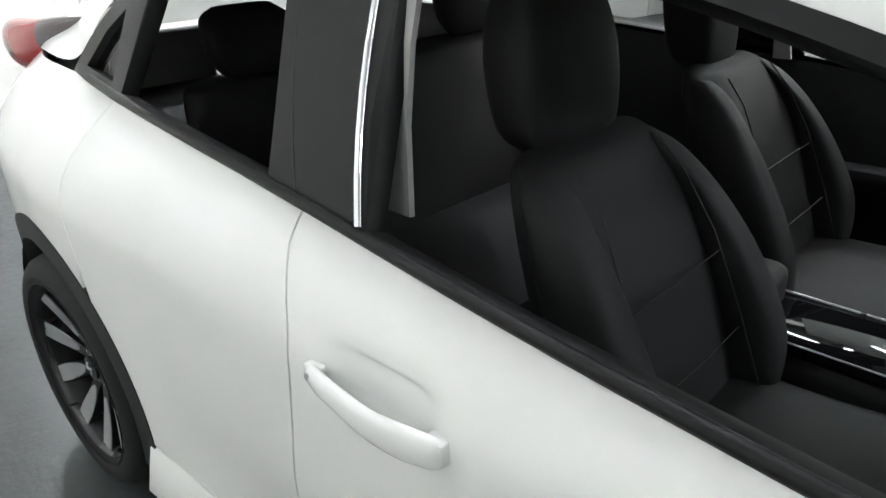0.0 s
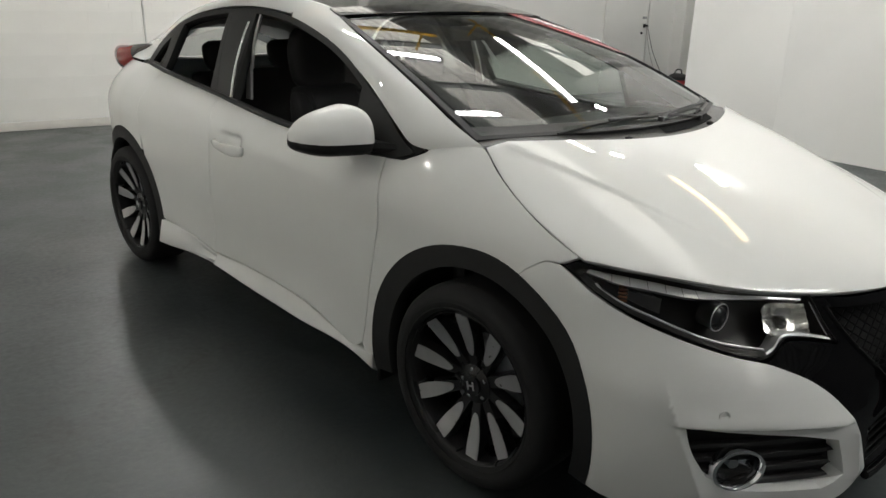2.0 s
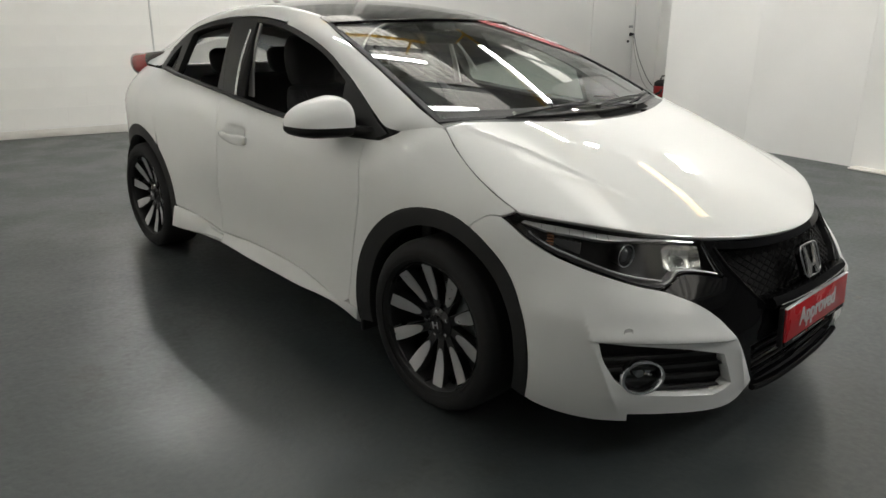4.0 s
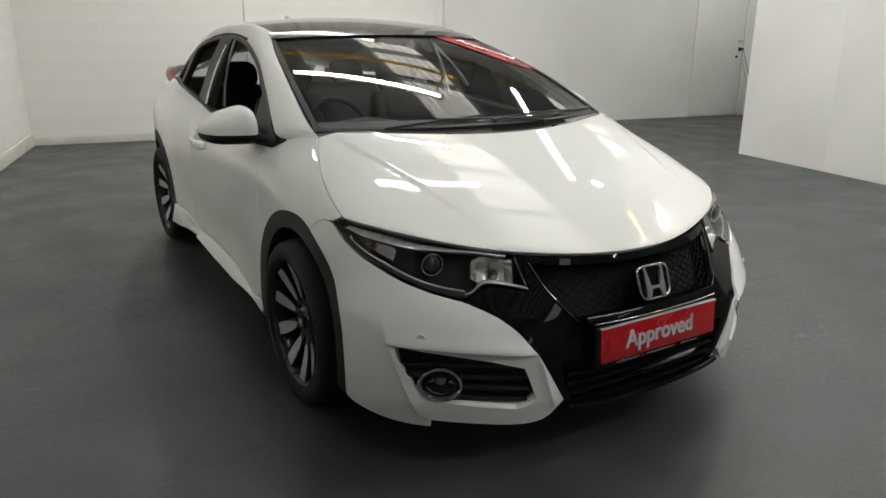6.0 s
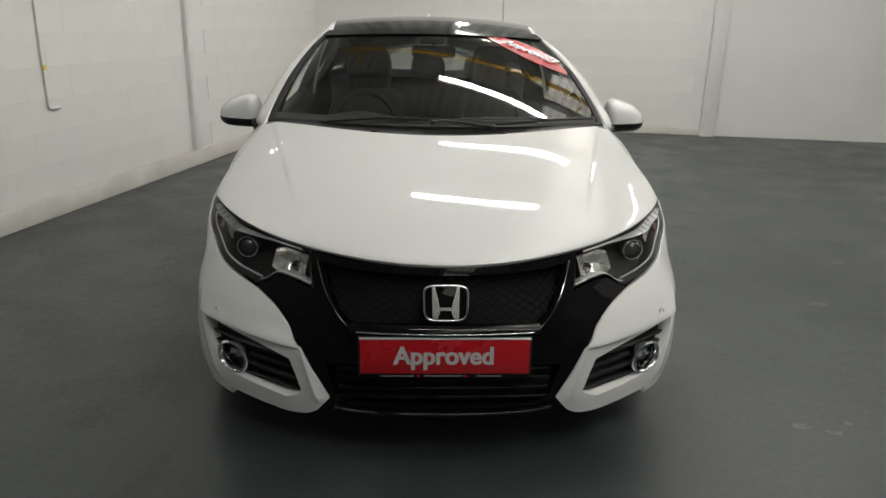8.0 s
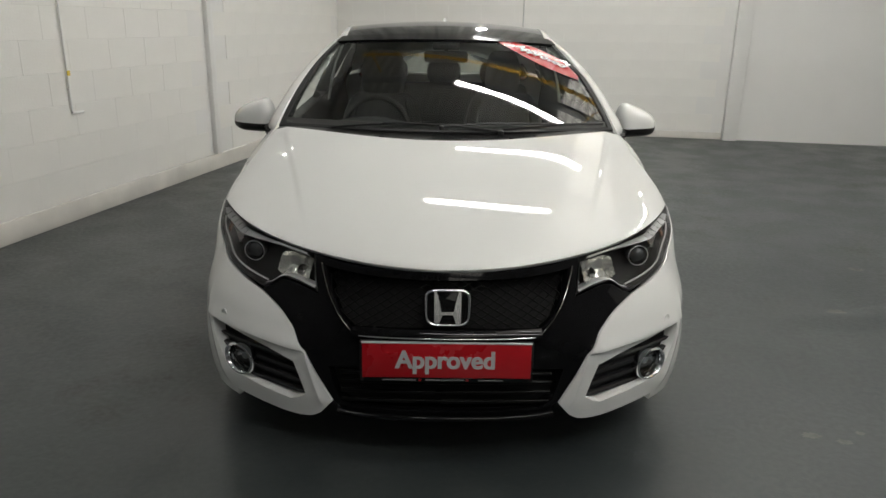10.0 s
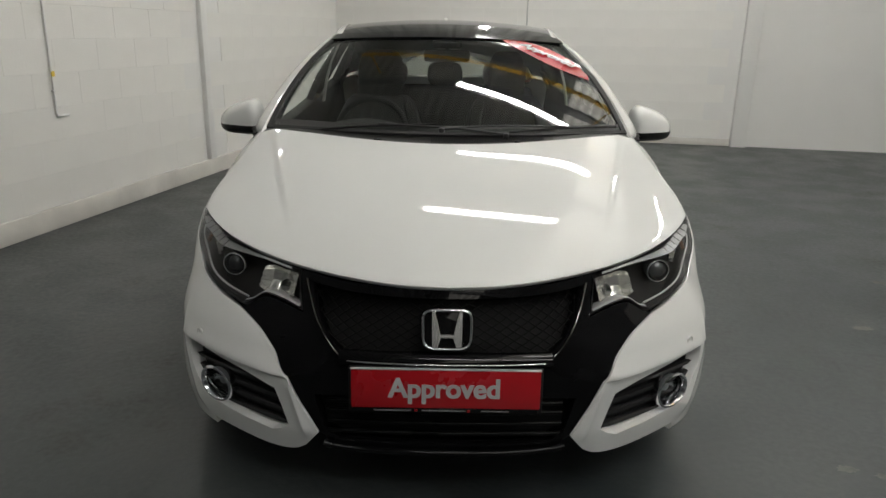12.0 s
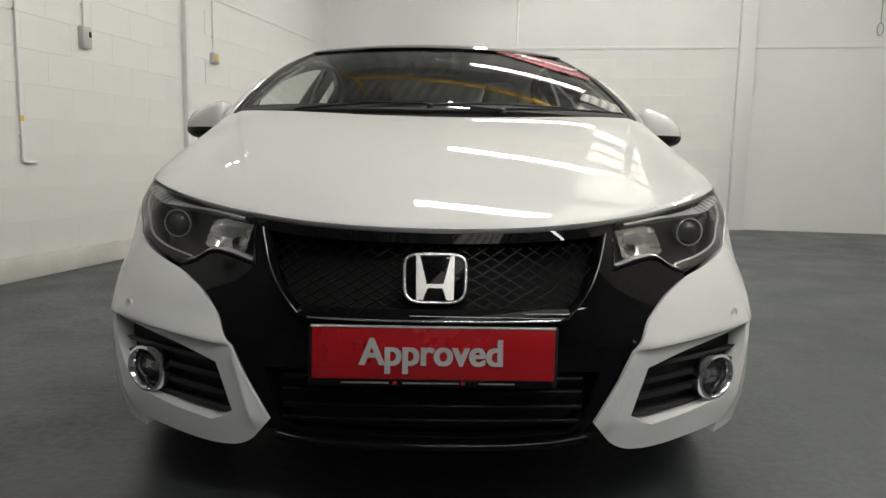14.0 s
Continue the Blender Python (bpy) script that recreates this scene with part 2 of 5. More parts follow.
def lower_body(s, z):
    """The painted skin below the windows: s metres along the plan line, z up. Car's right is -x."""
    side = -1 if s >= 0 else 1
    a = min(abs(s), PLAN_LENGTH)
    x, y = plan_x(a), plan_y(a)
    tx, ty = plan_x(a + .004) - plan_x(a - .004), plan_y(a + .004) - plan_y(a - .004)
    n = math.hypot(tx, ty)
    nx, ny = ty / n, -tx / n
    front = 1 - ramp(a, .62, 1.15)
    tail = ramp(y, 2.7, 3.3)
    inset = front * (.9 * max(0, z - .47) ** 1.65 + .25 * max(0, .27 - z) ** 1.2)
    inset += (.05 * bump(a, .55, .28) * ramp(z, .48, .66) - .018 * bump(a, .45, .16) * (1 - ramp(z, .44, .5))) * front
    inset += .046 * ramp(z, .50, .68) * bump(a, 1.02, .17) - .022 * bump(z, .34, .17) * bump(a, 1.02, .2)
    inset += .017 * ramp(z, .52, .68) * bump(a, .785, .12)
    inset += (1 - front) * (lean(y) * max(0, z - shoulder(y)) ** 2) * (1 + .12 * tail)
    inset += (1 - front) * .020 * bump(z, .40, .14) * ramp(y, .35, .9) * (1 - ramp(y, 1.7, 2.2))
    inset += .024 * math.exp(-(((a - 2.925) / .085) ** 4 + ((z - .832) / .034) ** 4))
    ledge = .446 + .035 * (a - .55)
    inset -= .015 * (bump(z, ledge, .034) if z > ledge else bump(z, ledge, .0065)) * ramp(a, .43, .5) * (1 - ramp(a, .86, .93))
    inset -= .011 * math.exp(-abs(a - .415 - (z - .33) * .30) / .020) * ramp(z, .24, .29) * (1 - ramp(z, .40, .45))
    inset -= .013 * math.exp(-abs(a - .795 - .39 * (z - .174)) / .035) * ramp(z, .19, .28) * (1 - ramp(z, .45, .57))
    inset += (1 - front) * .25 * max(0, .24 - z) ** 1.3
    return (side * (x - nx * inset), y - ny * inset, z)


# bonnet: height along its middle, fall to the sides, and its edge seam
bonnet_mid = spl((-.86, .6865), (-.80, .7185), (-.70, .7683), (-.6, .813), (-.5, .8528), (-.4, .888), (-.3, .920), (-.075, .984), (.2, 1.037))
first_seam = spl((0, .699), (.3, .706), (.47, .715), (.65, .736), (.85, .757), (1.0, .769), (1.12, .778), (1.21, .788), (1.334, .837), (1.48, .895), (1.566, .94), (1.645, .991))


def edge_fit():
    """Smooth front and side edges of the bonnet: (y, z) over x at the front, (x, z) over y at the side."""
    front_pts = np.array([lower_body(i * .03, first_seam(i * .03)) for i in range(41)])
    side_pts = np.array([lower_body(s, first_seam(s)) for s in [1.20 + .445 * i / 20 for i in range(21)]])
    fx, sy = abs(front_pts[:, 0]), side_pts[:, 1]
    even = np.array([fx ** 0, fx ** 2, fx ** 4, fx ** 6]).T
    fit_front = [np.linalg.lstsq(even, front_pts[:, k], rcond=None)[0] for k in (1, 2)]
    fit_side = [np.polyfit(sy, v, 2 if k else 3) for k, v in enumerate((side_pts[:, 2], abs(side_pts[:, 0])))]
    return fit_front, (fit_side[1], fit_side[0])


(EDGE_Y, EDGE_Z), (FLANK_X, FLANK_Z) = edge_fit()


def front_edge(x):
    t = np.array([1, x ** 2, x ** 4, x ** 6])
    return (-abs(x), float(t @ EDGE_Y), float(t @ EDGE_Z))


def side_edge(y):
    return (-float(np.polyval(FLANK_X, y)), y, float(np.polyval(FLANK_Z, y)))


def corner():
    """The half width at which the front edge meets the side edge."""
    x = .80
    for _ in range(60):
        x = .5 * x + .5 * -side_edge(front_edge(x)[1])[0]
    return x


CORNER = corner()
TIP_Y = front_edge(CORNER)[1]
FRONT_LINE = [front_edge(CORNER * i / 40) for i in range(41)]
SIDE_LINE = [side_edge(TIP_Y + (.136 - TIP_Y) * i / 24) for i in range(1, 25)]
STEP = FRONT_LINE[-1][2] - side_edge(TIP_Y)[2]
SIDE_LINE = [(x, y, z + STEP * math.exp(-(y - TIP_Y) / .08)) for x, y, z in SIDE_LINE]
SEAM = FRONT_LINE + SIDE_LINE
SEAM_XY = np.array([(abs(p[0]), p[1]) for p in SEAM])
LIP = .004


def fall_terms(x, y):
    x = abs(x)
    return np.array([x ** 2, x ** 2 * y, x ** 2 * y ** 2, x ** 2 * y ** 3, x ** 4, x ** 4 * y, x ** 4 * y ** 2, x ** 6])


def fall_fit():
    """A smooth fall of the bonnet from its middle to its edge."""
    a = np.array([fall_terms(p[0], p[1]) for p in SEAM])
    b = np.array([p[2] + LIP - bonnet_mid(p[1]) for p in SEAM])
    return np.linalg.solve(a.T @ a + .0004 * np.eye(8), a.T @ b)


FALL = fall_fit()


def bonnet_skin(x, y):
    return bonnet_mid(y) + float(fall_terms(x, y) @ FALL)


SEAM_OFF = np.array([p[2] + LIP - bonnet_skin(p[0], p[1]) for p in SEAM])


def bonnet(x, y):
    gaps = np.hypot(SEAM_XY[:, 0] - abs(x), SEAM_XY[:, 1] - y)
    d = float(gaps.min())
    w = np.exp(-((gaps - d) / .05) ** 2 - (gaps - d) / .05)
    off = float((w * SEAM_OFF).sum() / w.sum()) * math.exp(-(d / .16) ** 2)
    line = .65 + (y + .03) * .29
    crease = .0055 * (1 - ramp(abs(x), line - .016, line + .010)) * ramp(y, -.66, -.25)
    return (x, y, bonnet_skin(x, y) + off + crease - LIP * math.exp(-d / .008))


def seam_points():
    """Heights on the body's skin that meet the bonnet's edge, along the plan line."""
    out = []
    for i in range(48):
        s, z = i * .035, first_seam(i * .035)
        for _ in range(8):
            p = lower_body(s, z)
            z = front_edge(min(abs(p[0]), CORNER))[2] if p[1] < TIP_Y else side_edge(p[1])[2] + STEP * math.exp(-(p[1] - TIP_Y) / .08)
        out.append((s, z))
    return out


seam_z = spl(*seam_points())


# windscreen: a across (-1 car's right to 1), b up from the bonnet gap
def screen(a, b):
    bx, by, bz = .735, .165 - .235 * (1 - a * a), .985 + .005 * (1 - a * a)
    tx, ty, tz = .568, 1.15 - .085 * (1 - a * a), 1.350 + .022 * (1 - a * a)
    bow = 4 * b * (1 - b)
    return ((bx + (tx - bx) * b + .022 * bow) * a, by + (ty - by) * b - .012 * bow, bz + (tz - bz) * b + .024 * bow)


# glass and frames beside the cabin, by y and z


def cabin(y, z):
    d = z - .96
    return (-(cabin_foot(y) - .30 * d - .62 * d * abs(d)), y, z)


# roof: half width and height
roof_mid = spl((1.06, 1.372), (1.3, 1.42), (1.6, 1.45), (2.0, 1.455), (2.5, 1.42), (3.0, 1.33), (3.3, 1.25))


def roof(x, y):
    return (x, y, roof_mid(y) - .075 * (abs(x) / .6) ** 2.2)
# END CHARTS

# ---- building tools ----
from mathutils.geometry import delaunay_2d_cdt


def inside(p, poly):
    x, y, hit = p[0], p[1], False
    for (ax, ay), (bx, by) in zip(poly, poly[1:] + poly[:1]):
        if (ay > y) != (by > y) and x < (bx - ax) * (y - ay) / (by - ay) + ax:
            hit = not hit
    return hit


def arc(*pts, n=8):
    """Points of a smooth line through pts (any dimension), without its last point."""
    p = [pts[0]] + list(pts) + [pts[-1]]
    out = []
    for i in range(1, len(p) - 2):
        for k in range(n):
            t = k / n
            out.append(tuple(.5 * (2 * b + (c - a) * t + (2 * a - 5 * b + 4 * c - d) * t * t + (3 * b - a - 3 * c + d) * t ** 3)
                             for a, b, c, d in zip(p[i - 1], p[i], p[i + 1], p[i + 2])))
    return out


def inset_line(poly, g):
    """The closed line moved inwards by g."""
    area = sum(a[0] * b[1] - b[0] * a[1] for a, b in zip(poly, poly[1:] + poly[:1]))
    g = g if area > 0 else -g
    out = []
    for i, p in enumerate(poly):
        a, b = poly[i - 1], poly[(i + 1) % len(poly)]
        d1, d2 = (p[0] - a[0], p[1] - a[1]), (b[0] - p[0], b[1] - p[1])
        l1, l2 = math.hypot(*d1) or 1e-9, math.hypot(*d2) or 1e-9
        nx, ny = -(d1[1] / l1 + d2[1] / l2), d1[0] / l1 + d2[0] / l2
        l = math.hypot(nx, ny) or 1e-9
        out.append((p[0] + g * nx / l, p[1] + g * ny / l))
    return out


def link(name, mesh, material, parent=None, label=""):
    ob = new(name, mesh)
    if material:
        mesh.materials.append(material)
    if parent:
        ob.parent = parent
    if label:
        tagged(ob, label)
    return ob


def part(name, bm, material, parent=None, label="", smooth=True):
    """Links a bmesh as one mesh object under a thing or a part."""
    mesh = bpy.data.meshes.new(name)
    bmesh.ops.recalc_face_normals(bm, faces=bm.faces)
    for f in bm.faces:
        f.smooth = smooth
    bm.to_mesh(mesh)
    bm.free()
    if smooth:
        mesh.set_sharp_from_angle(angle=radians(38))
    return link(name, mesh, material, parent, label)


def normal_at(chart, u, v, heart):
    e = 1e-3
    p = Vector(chart(u, v))
    n = (Vector(chart(u + e, v)) - Vector(chart(u - e, v))).cross(Vector(chart(u, v + e)) - Vector(chart(u, v - e)))
    if n.length < 1e-12:
        n = p - heart
    n.normalize()
    return p, (n if n.dot(p - heart) > 0 else -n)


HEART = Vector((0, 1.1, .45))


def panel(name, chart, outline, material, parent, holes=(), step=.03, lift=0.0, depth=.014, gap=.0022, label="", mirror=False, aspect=1.0, heart=HEART, dense=(), rim=(), lines=()):
    """A sheet cut from a curved surface along an outline, with its edges turned in."""
    if gap:
        outline = inset_line(outline, gap)
    rings = [outline, *holes]
    verts, edges = [], []
    for r in rings:
        k = len(verts)
        verts += [Vector(p) for p in r]
        edges += [(k + i, k + (i + 1) % len(r)) for i in range(len(r))]
    us, vs = [p[0] for p in outline], [p[1] for p in outline]
    edge_pts = np.array([p for r in rings for p in r])
    sv = step * aspect
    for i in range(int((max(us) - min(us)) / step) + 2):
        for j in range(int((max(vs) - min(vs)) / sv) + 2):
            p = (min(us) + (i + .5 * (j % 2)) * step, min(vs) + j * sv)
            if inside(p, outline) and not any(inside(p, h) for h in holes):
                if np.min(np.hypot(edge_pts[:, 0] - p[0], edge_pts[:, 1] - p[1])) > .45 * step:
                    verts.append(Vector(p))
    extra = []
    for g in rim:
        extra += inset_line(outline, g)
    for u0, u1, w0, w1, st in dense:
        extra += [(u0 + i * st, w0 + j * st) for i in range(int((u1 - u0) / st) + 1) for j in range(int((w1 - w0) / st) + 1)]
    extra += [p for row in lines for p in row]
    for p in extra:
        if inside(p, outline) and not any(inside(p, h) for h in holes) and np.min(np.hypot(edge_pts[:, 0] - p[0], edge_pts[:, 1] - p[1])) > .004:
            verts.append(Vector(p))
    v2, _, f2, *_ = delaunay_2d_cdt(verts, edges, [], 0, 1e-7)
    keep = []
    for f in f2:
        c = sum((v2[i] for i in f), Vector((0, 0))) / len(f)
        if inside(c, outline) and not any(inside(c, h) for h in holes):
            keep.append(list(f))
    pts, nrm = [], []
    for v in v2:
        p, n = normal_at(chart, v[0], v[1], heart)
        pts.append(p + n * lift)
        nrm.append(n)
    faces, loops = [], []
    count = {}
    for f in keep:
        a, b, c = (pts[i] for i in f[:3])
        if (b - a).cross(c - a).dot(nrm[f[0]]) < 0:
            f = f[::-1]
        faces.append(tuple(f))
        loops += [nrm[i] for i in f]
        for i, j in zip(f, f[1:] + f[:1]):
            count[(i, j)] = True
    if depth:
        inner, base = {}, list(pts)
        for (i, j) in [e for e in count if (e[1], e[0]) not in count]:
            for k in (i, j):
                if k not in inner:
                    inner[k] = len(pts)
                    pts.append(base[k] - nrm[k] * depth)
            q = (j, i, inner[i], inner[j])
            fn = (pts[q[1]] - pts[q[0]]).cross(pts[q[2]] - pts[q[0]])
            fn = fn.normalized() if fn.length > 1e-12 else nrm[i]
            faces.append(q)
            loops += [(fn + nrm[j] * .5).normalized(), (fn + nrm[i] * .5).normalized(), fn, fn]
    if mirror:
        pts = [Vector((-p.x, p.y, p.z)) for p in pts]
        new_loops, k = [], 0
        for f in faces:
            seg = loops[k:k + len(f)]
            k += len(f)
            new_loops += [Vector((-n.x, n.y, n.z)) for n in seg[::-1]]
        faces, loops = [f[::-1] for f in faces], new_loops
    mesh = bpy.data.meshes.new(name)
    mesh.from_pydata([tuple(p) for p in pts], [], faces)
    mesh.polygons.foreach_set("use_smooth", [True] * len(faces))
    mesh.normals_split_custom_set([tuple(n) for n in loops])
    return link(name, mesh, material, parent, label)


def both(name, chart, outline, material, parent, **kw):
    """The same sheet on the car's right and left."""
    return [panel(name, chart, outline, material, parent, mirror=m, **kw) for m in (False, True)]


def loft(name, rows, material, parent, label="", closed=False, solid=0.0, caps=False, smooth=True):
    """A skin over rows of points, all of one length."""
    bm = bmesh.new()
    grid = [[bm.verts.new(p) for p in r] for r in rows]
    n = len(rows[0])
    for a, b in zip(grid, grid[1:]):
        for j in range(n if closed else n - 1):
            bm.faces.new((a[j], a[(j + 1) % n], b[(j + 1) % n], b[j]))
    if caps:
        bm.faces.new(grid[0][::-1])
        bm.faces.new(grid[-1])
    bmesh.ops.recalc_face_normals(bm, faces=bm.faces)
    if solid:
        bmesh.ops.solidify(bm, geom=bm.faces[:], thickness=solid)
    return part(name, bm, material, parent, label, smooth)


def tube_along(bm, pts, r, sides=8, closed=False):
    pts = [Vector(p) for p in pts]
    rings = []
    for i, p in enumerate(pts):
        a = pts[i - 1] if (i or closed) else p
        b = pts[(i + 1) % len(pts)] if (i < len(pts) - 1 or closed) else p
        d = (b - a).normalized()
        up = Vector((0, 0, 1)) if abs(d.z) < .9 else Vector((1, 0, 0))
        e1 = d.cross(up).normalized()
        e2 = d.cross(e1)
        rings.append([bm.verts.new(p + (e1 * math.cos(k * math.tau / sides) + e2 * math.sin(k * math.tau / sides)) * r) for k in range(sides)])
    pairs = list(zip(rings, rings[1:])) + ([(rings[-1], rings[0])] if closed else [])
    for a, b in pairs:
        for k in range(sides):
            bm.faces.new((a[k], a[(k + 1) % sides], b[(k + 1) % sides], b[k]))
    if not closed:
        bm.faces.new(rings[0][::-1])
        bm.faces.new(rings[-1])
    return bm


def rod(name, pts, r, material, parent=None, label="", sides=10, closed=False):
    return part(name, tube_along(bmesh.new(), pts, r, sides, closed), material, parent, label)


def block(bm, lo, hi, bevel=0.0, segments=2, turn=None):
    """A box from corner to corner, its edges rounded by bevel."""
    m = Matrix.Translation([(a + b) / 2 for a, b in zip(lo, hi)]) @ Matrix.Diagonal([abs(b - a) for a, b in zip(lo, hi)] + [1])
    got = bmesh.ops.create_cube(bm, size=1, matrix=(turn or Matrix()) @ m)["verts"]
    if bevel:
        es = list({e for v in got for e in v.link_edges})
        bmesh.ops.bevel(bm, geom=es, offset=bevel, segments=segments, affect="EDGES", profile=.5)
    return bm


def box(name, lo, hi, material, parent=None, label="", bevel=.004, turn=None, segments=2):
    return part(name, block(bmesh.new(), lo, hi, bevel, segments, turn), material, parent, label)


def lathe(name, profile, material, parent=None, m=None, label="", sides=48):
    """A profile of (radius, along) turned round the x axis; along grows towards -x."""
    bm = bmesh.new()
    rings = []
    for r, a in profile:
        rings.append([bm.verts.new((-a, r * math.cos(k * math.tau / sides), r * math.sin(k * math.tau / sides))) for k in range(sides)] if r > 1e-6 else [bm.verts.new((-a, 0, 0))])
    for a, b in zip(rings, rings[1:]):
        for k in range(sides):
            if len(a) == 1:
                bm.faces.new((a[0], b[k], b[(k + 1) % sides]))
            elif len(b) == 1:
                bm.faces.new((a[k], b[0], a[(k + 1) % sides]))
            else:
                bm.faces.new((a[k], b[k], b[(k + 1) % sides], a[(k + 1) % sides]))
    if m:
        bm.transform(m)
    return part(name, bm, material, parent, label)


def empty(name, label="", category="", **kw):
    return tagged(new(name), label, category, **kw)

# ---- the hall, turned a little against the car ----
HALL = pose(-1.72, 7.70, 0, 0, 0, -10.5)
# the blockwork wall stands a little out of square
LEFT = HALL @ Matrix.Translation((0, -6, 0)) @ Matrix.Rotation(radians(-2.3), 4, "Z") @ Matrix.Translation((0, 6, 0))
WIDE, RIGHT, BACK, HIGH = 13.2, 8.09, -17.0, 5.2


def hall_box(name, lo, hi, material, parent=None, label="", bevel=.004, kind="", category="", at=HALL):
    ob = box(name, lo, hi, material, parent, label, bevel)
    if not parent:
        ob.matrix_world = at
    return tagged(ob, kind=kind, category=category)


floor = hall_box("floor", (-.3, BACK - .3, -.2), (WIDE + .3, .3, 0), FLOOR, None, "worn grey painted concrete floor with scuffs", 0, "structure")
wall_left = hall_box("wall_left", (-.25, -9.0, 0), (0, .25, HIGH), WALL, None, "white painted blockwork wall", 0, "structure", at=LEFT)
wall_back = hall_box("wall_back", (.002, 0, 0), (WIDE, .25, HIGH), WALL, None, "white painted wall with a rail across it", 0, "structure")
wall_recess = hall_box("wall_recess", (WIDE, -3.3, 0), (WIDE + .25, .25, HIGH), WALL, None, "white painted wall of the recess", 0, "structure")
wall_return = hall_box("wall_return", (RIGHT + .252, -3.55, 0), (WIDE, -3.302, HIGH), WALL, None, "white painted wall of the recess", 0, "structure")
wall_right = hall_box("wall_right", (RIGHT, -8.12, 0), (RIGHT + .25, -3.30, HIGH), WALL, None, "white painted partition wall with faint panel joints", .01, "structure")
# unseen dark walls, added to close the hall and darken the car's reflections
hall_box("wall_left_unseen", (-.25, BACK, 0), (0, -9.002, HIGH), UNSEEN_GREY, None, "unseen dark grey side wall, added to darken reflections", 0, "structure")
hall_box("wall_right_unseen", (RIGHT, BACK, 0), (RIGHT + .25, -8.122, HIGH), UNSEEN_GREY, None, "unseen dark grey side wall, added to darken reflections", 0, "structure")
wall_front = hall_box("wall_front", (0, BACK - .25, 0), (WIDE, BACK, HIGH), UNSEEN_GREY, None, "unseen dark grey end wall, added to close the hall and darken reflections", 0, "structure")

# ribbed roof sheets with daylit strips between them
def roof_sheet(x0, x1, material, name, label):
    rows = []
    for k in range(int((x1 - x0) / .05) + 1):
        x = x0 + k * .05
        z = HIGH + (.0 if (k // 2) % 2 else .045)
        rows.append([(x, BACK - .25, z), (x, .25, z)])
    ob = loft(name, rows, material, None, label, smooth=False)
    ob.matrix_world = HALL
    return tagged(ob, label, kind="structure")


EDGES = [-.25, 4.6, 5.75, 9.4, 10.4, 13.45]
for i, (a, b) in enumerate(zip(EDGES, EDGES[1:])):
    roof_sheet(a, b + .02, ROOFLIGHT if i % 2 else SHEET, "rooflight" if i % 2 else "ceiling", "translucent daylit roof sheet" if i % 2 else "grey ribbed metal roof sheet")
for y in (-1.0, -2.7, -4.4, -6.1, -7.8, -10.6, -13.6):
    tagged(hall_box("roof_purlin", (0, y - .05, HIGH - .2), (WIDE, y + .05, HIGH - .005), STEEL, None, "grey steel roof purlin"), category="purlin", group="roof purlins")
beam = tagged(box("gantry_beam", (-2.1, -.035, .04), (2.6, .035, .14), YELLOW, None, "yellow painted steel gantry beam", .01), category="beam", group="gantry beams")
beam.matrix_world = pose(.6, 4.72, 4.25, 0, 0, -20)
rail_beam = tagged(box("gantry_beam", (-.03, -2.6, .04), (.03, 3.4, .12), YELLOW, None, "yellow painted steel gantry beam", .01), category="beam", group="gantry beams")
rail_beam.matrix_world = pose(3.6, 2.3, 4.2, 0, 0, -28)
for bx, by, bz in ((-1.2, 5.375, 4.38), (2.85, 3.90, 4.38), (2.52, .27, 4.31), (5.0, 4.93, 4.31)):
    tagged(rod("beam_hanger", [(bx, by, bz), (bx, by, HIGH)], .02, YELLOW), "yellow steel hanger of the gantry", "hanger", "gantry hangers")


def tube_light(x, y, z, turn, length=1.85, tube=None, label="white fluorescent batten light hung from the roof, reflected in the car or added as fill"):
    """A round diffuser under a white batten, hung from the roof."""
    ob = empty("fluorescent_light", label, "ceiling light", group="batten lights")
    part("batten", block(bmesh.new(), (-length / 2, -.055, .052), (length / 2, .055, .11), .006), DOOR_PAINT, ob)
    rod("tube", [(-length / 2 + .04, 0, 0), (length / 2 - .04, 0, 0)], .05, tube or TUBE, ob)
    for sx in (-1, 1):
        part("end_cap", block(bmesh.new(), (sx * (length / 2 - .02) - .02, -.052, -.052), (sx * (length / 2 - .02) + .02, .052, .051), .003), DOOR_PAINT, ob)
        rod("hanger", [(sx * length * .35, 0, .11), (sx * length * .35, 0, HIGH - z)], .004, STEEL, ob)
    ob.matrix_world = pose(x, y, z, 0, 0, turn)
    return ob


# battens at y < -2 and the one at x 8.5 are unseen, added fill
for x, y, turn, length in ((1.04, 3.03, -25, 1.98), (.58, 1.39, -9, 1.75), (3.65, 2.65, 67, 2.5), (5.35, 1.25, 57, 1.9), (1.0, -4.2, -12, 2.8), (2.3, -2.6, -12, 2.5), (4.2, -5.0, 78, 1.85), (8.5, 4.0, -12, 1.2)):
    tube_light(x, y, 4.0, turn, length)
# first follows its reflection; second is unseen fill added beside the nose
for x, y, turn, length in ((1.35, 5.45, -24, 1.9), (-1.75, -2.3, 78, 1.2)):
    tube_light(x, y, 4.0, turn, length, DIM_TUBE, "dim fluorescent batten light hung from the roof, reflected in the car or added as fill")
tube_light(3.65, .0, 4.0, 70, 1.8, WARM_TUBE, "fluorescent batten light with a warm yellow tube")


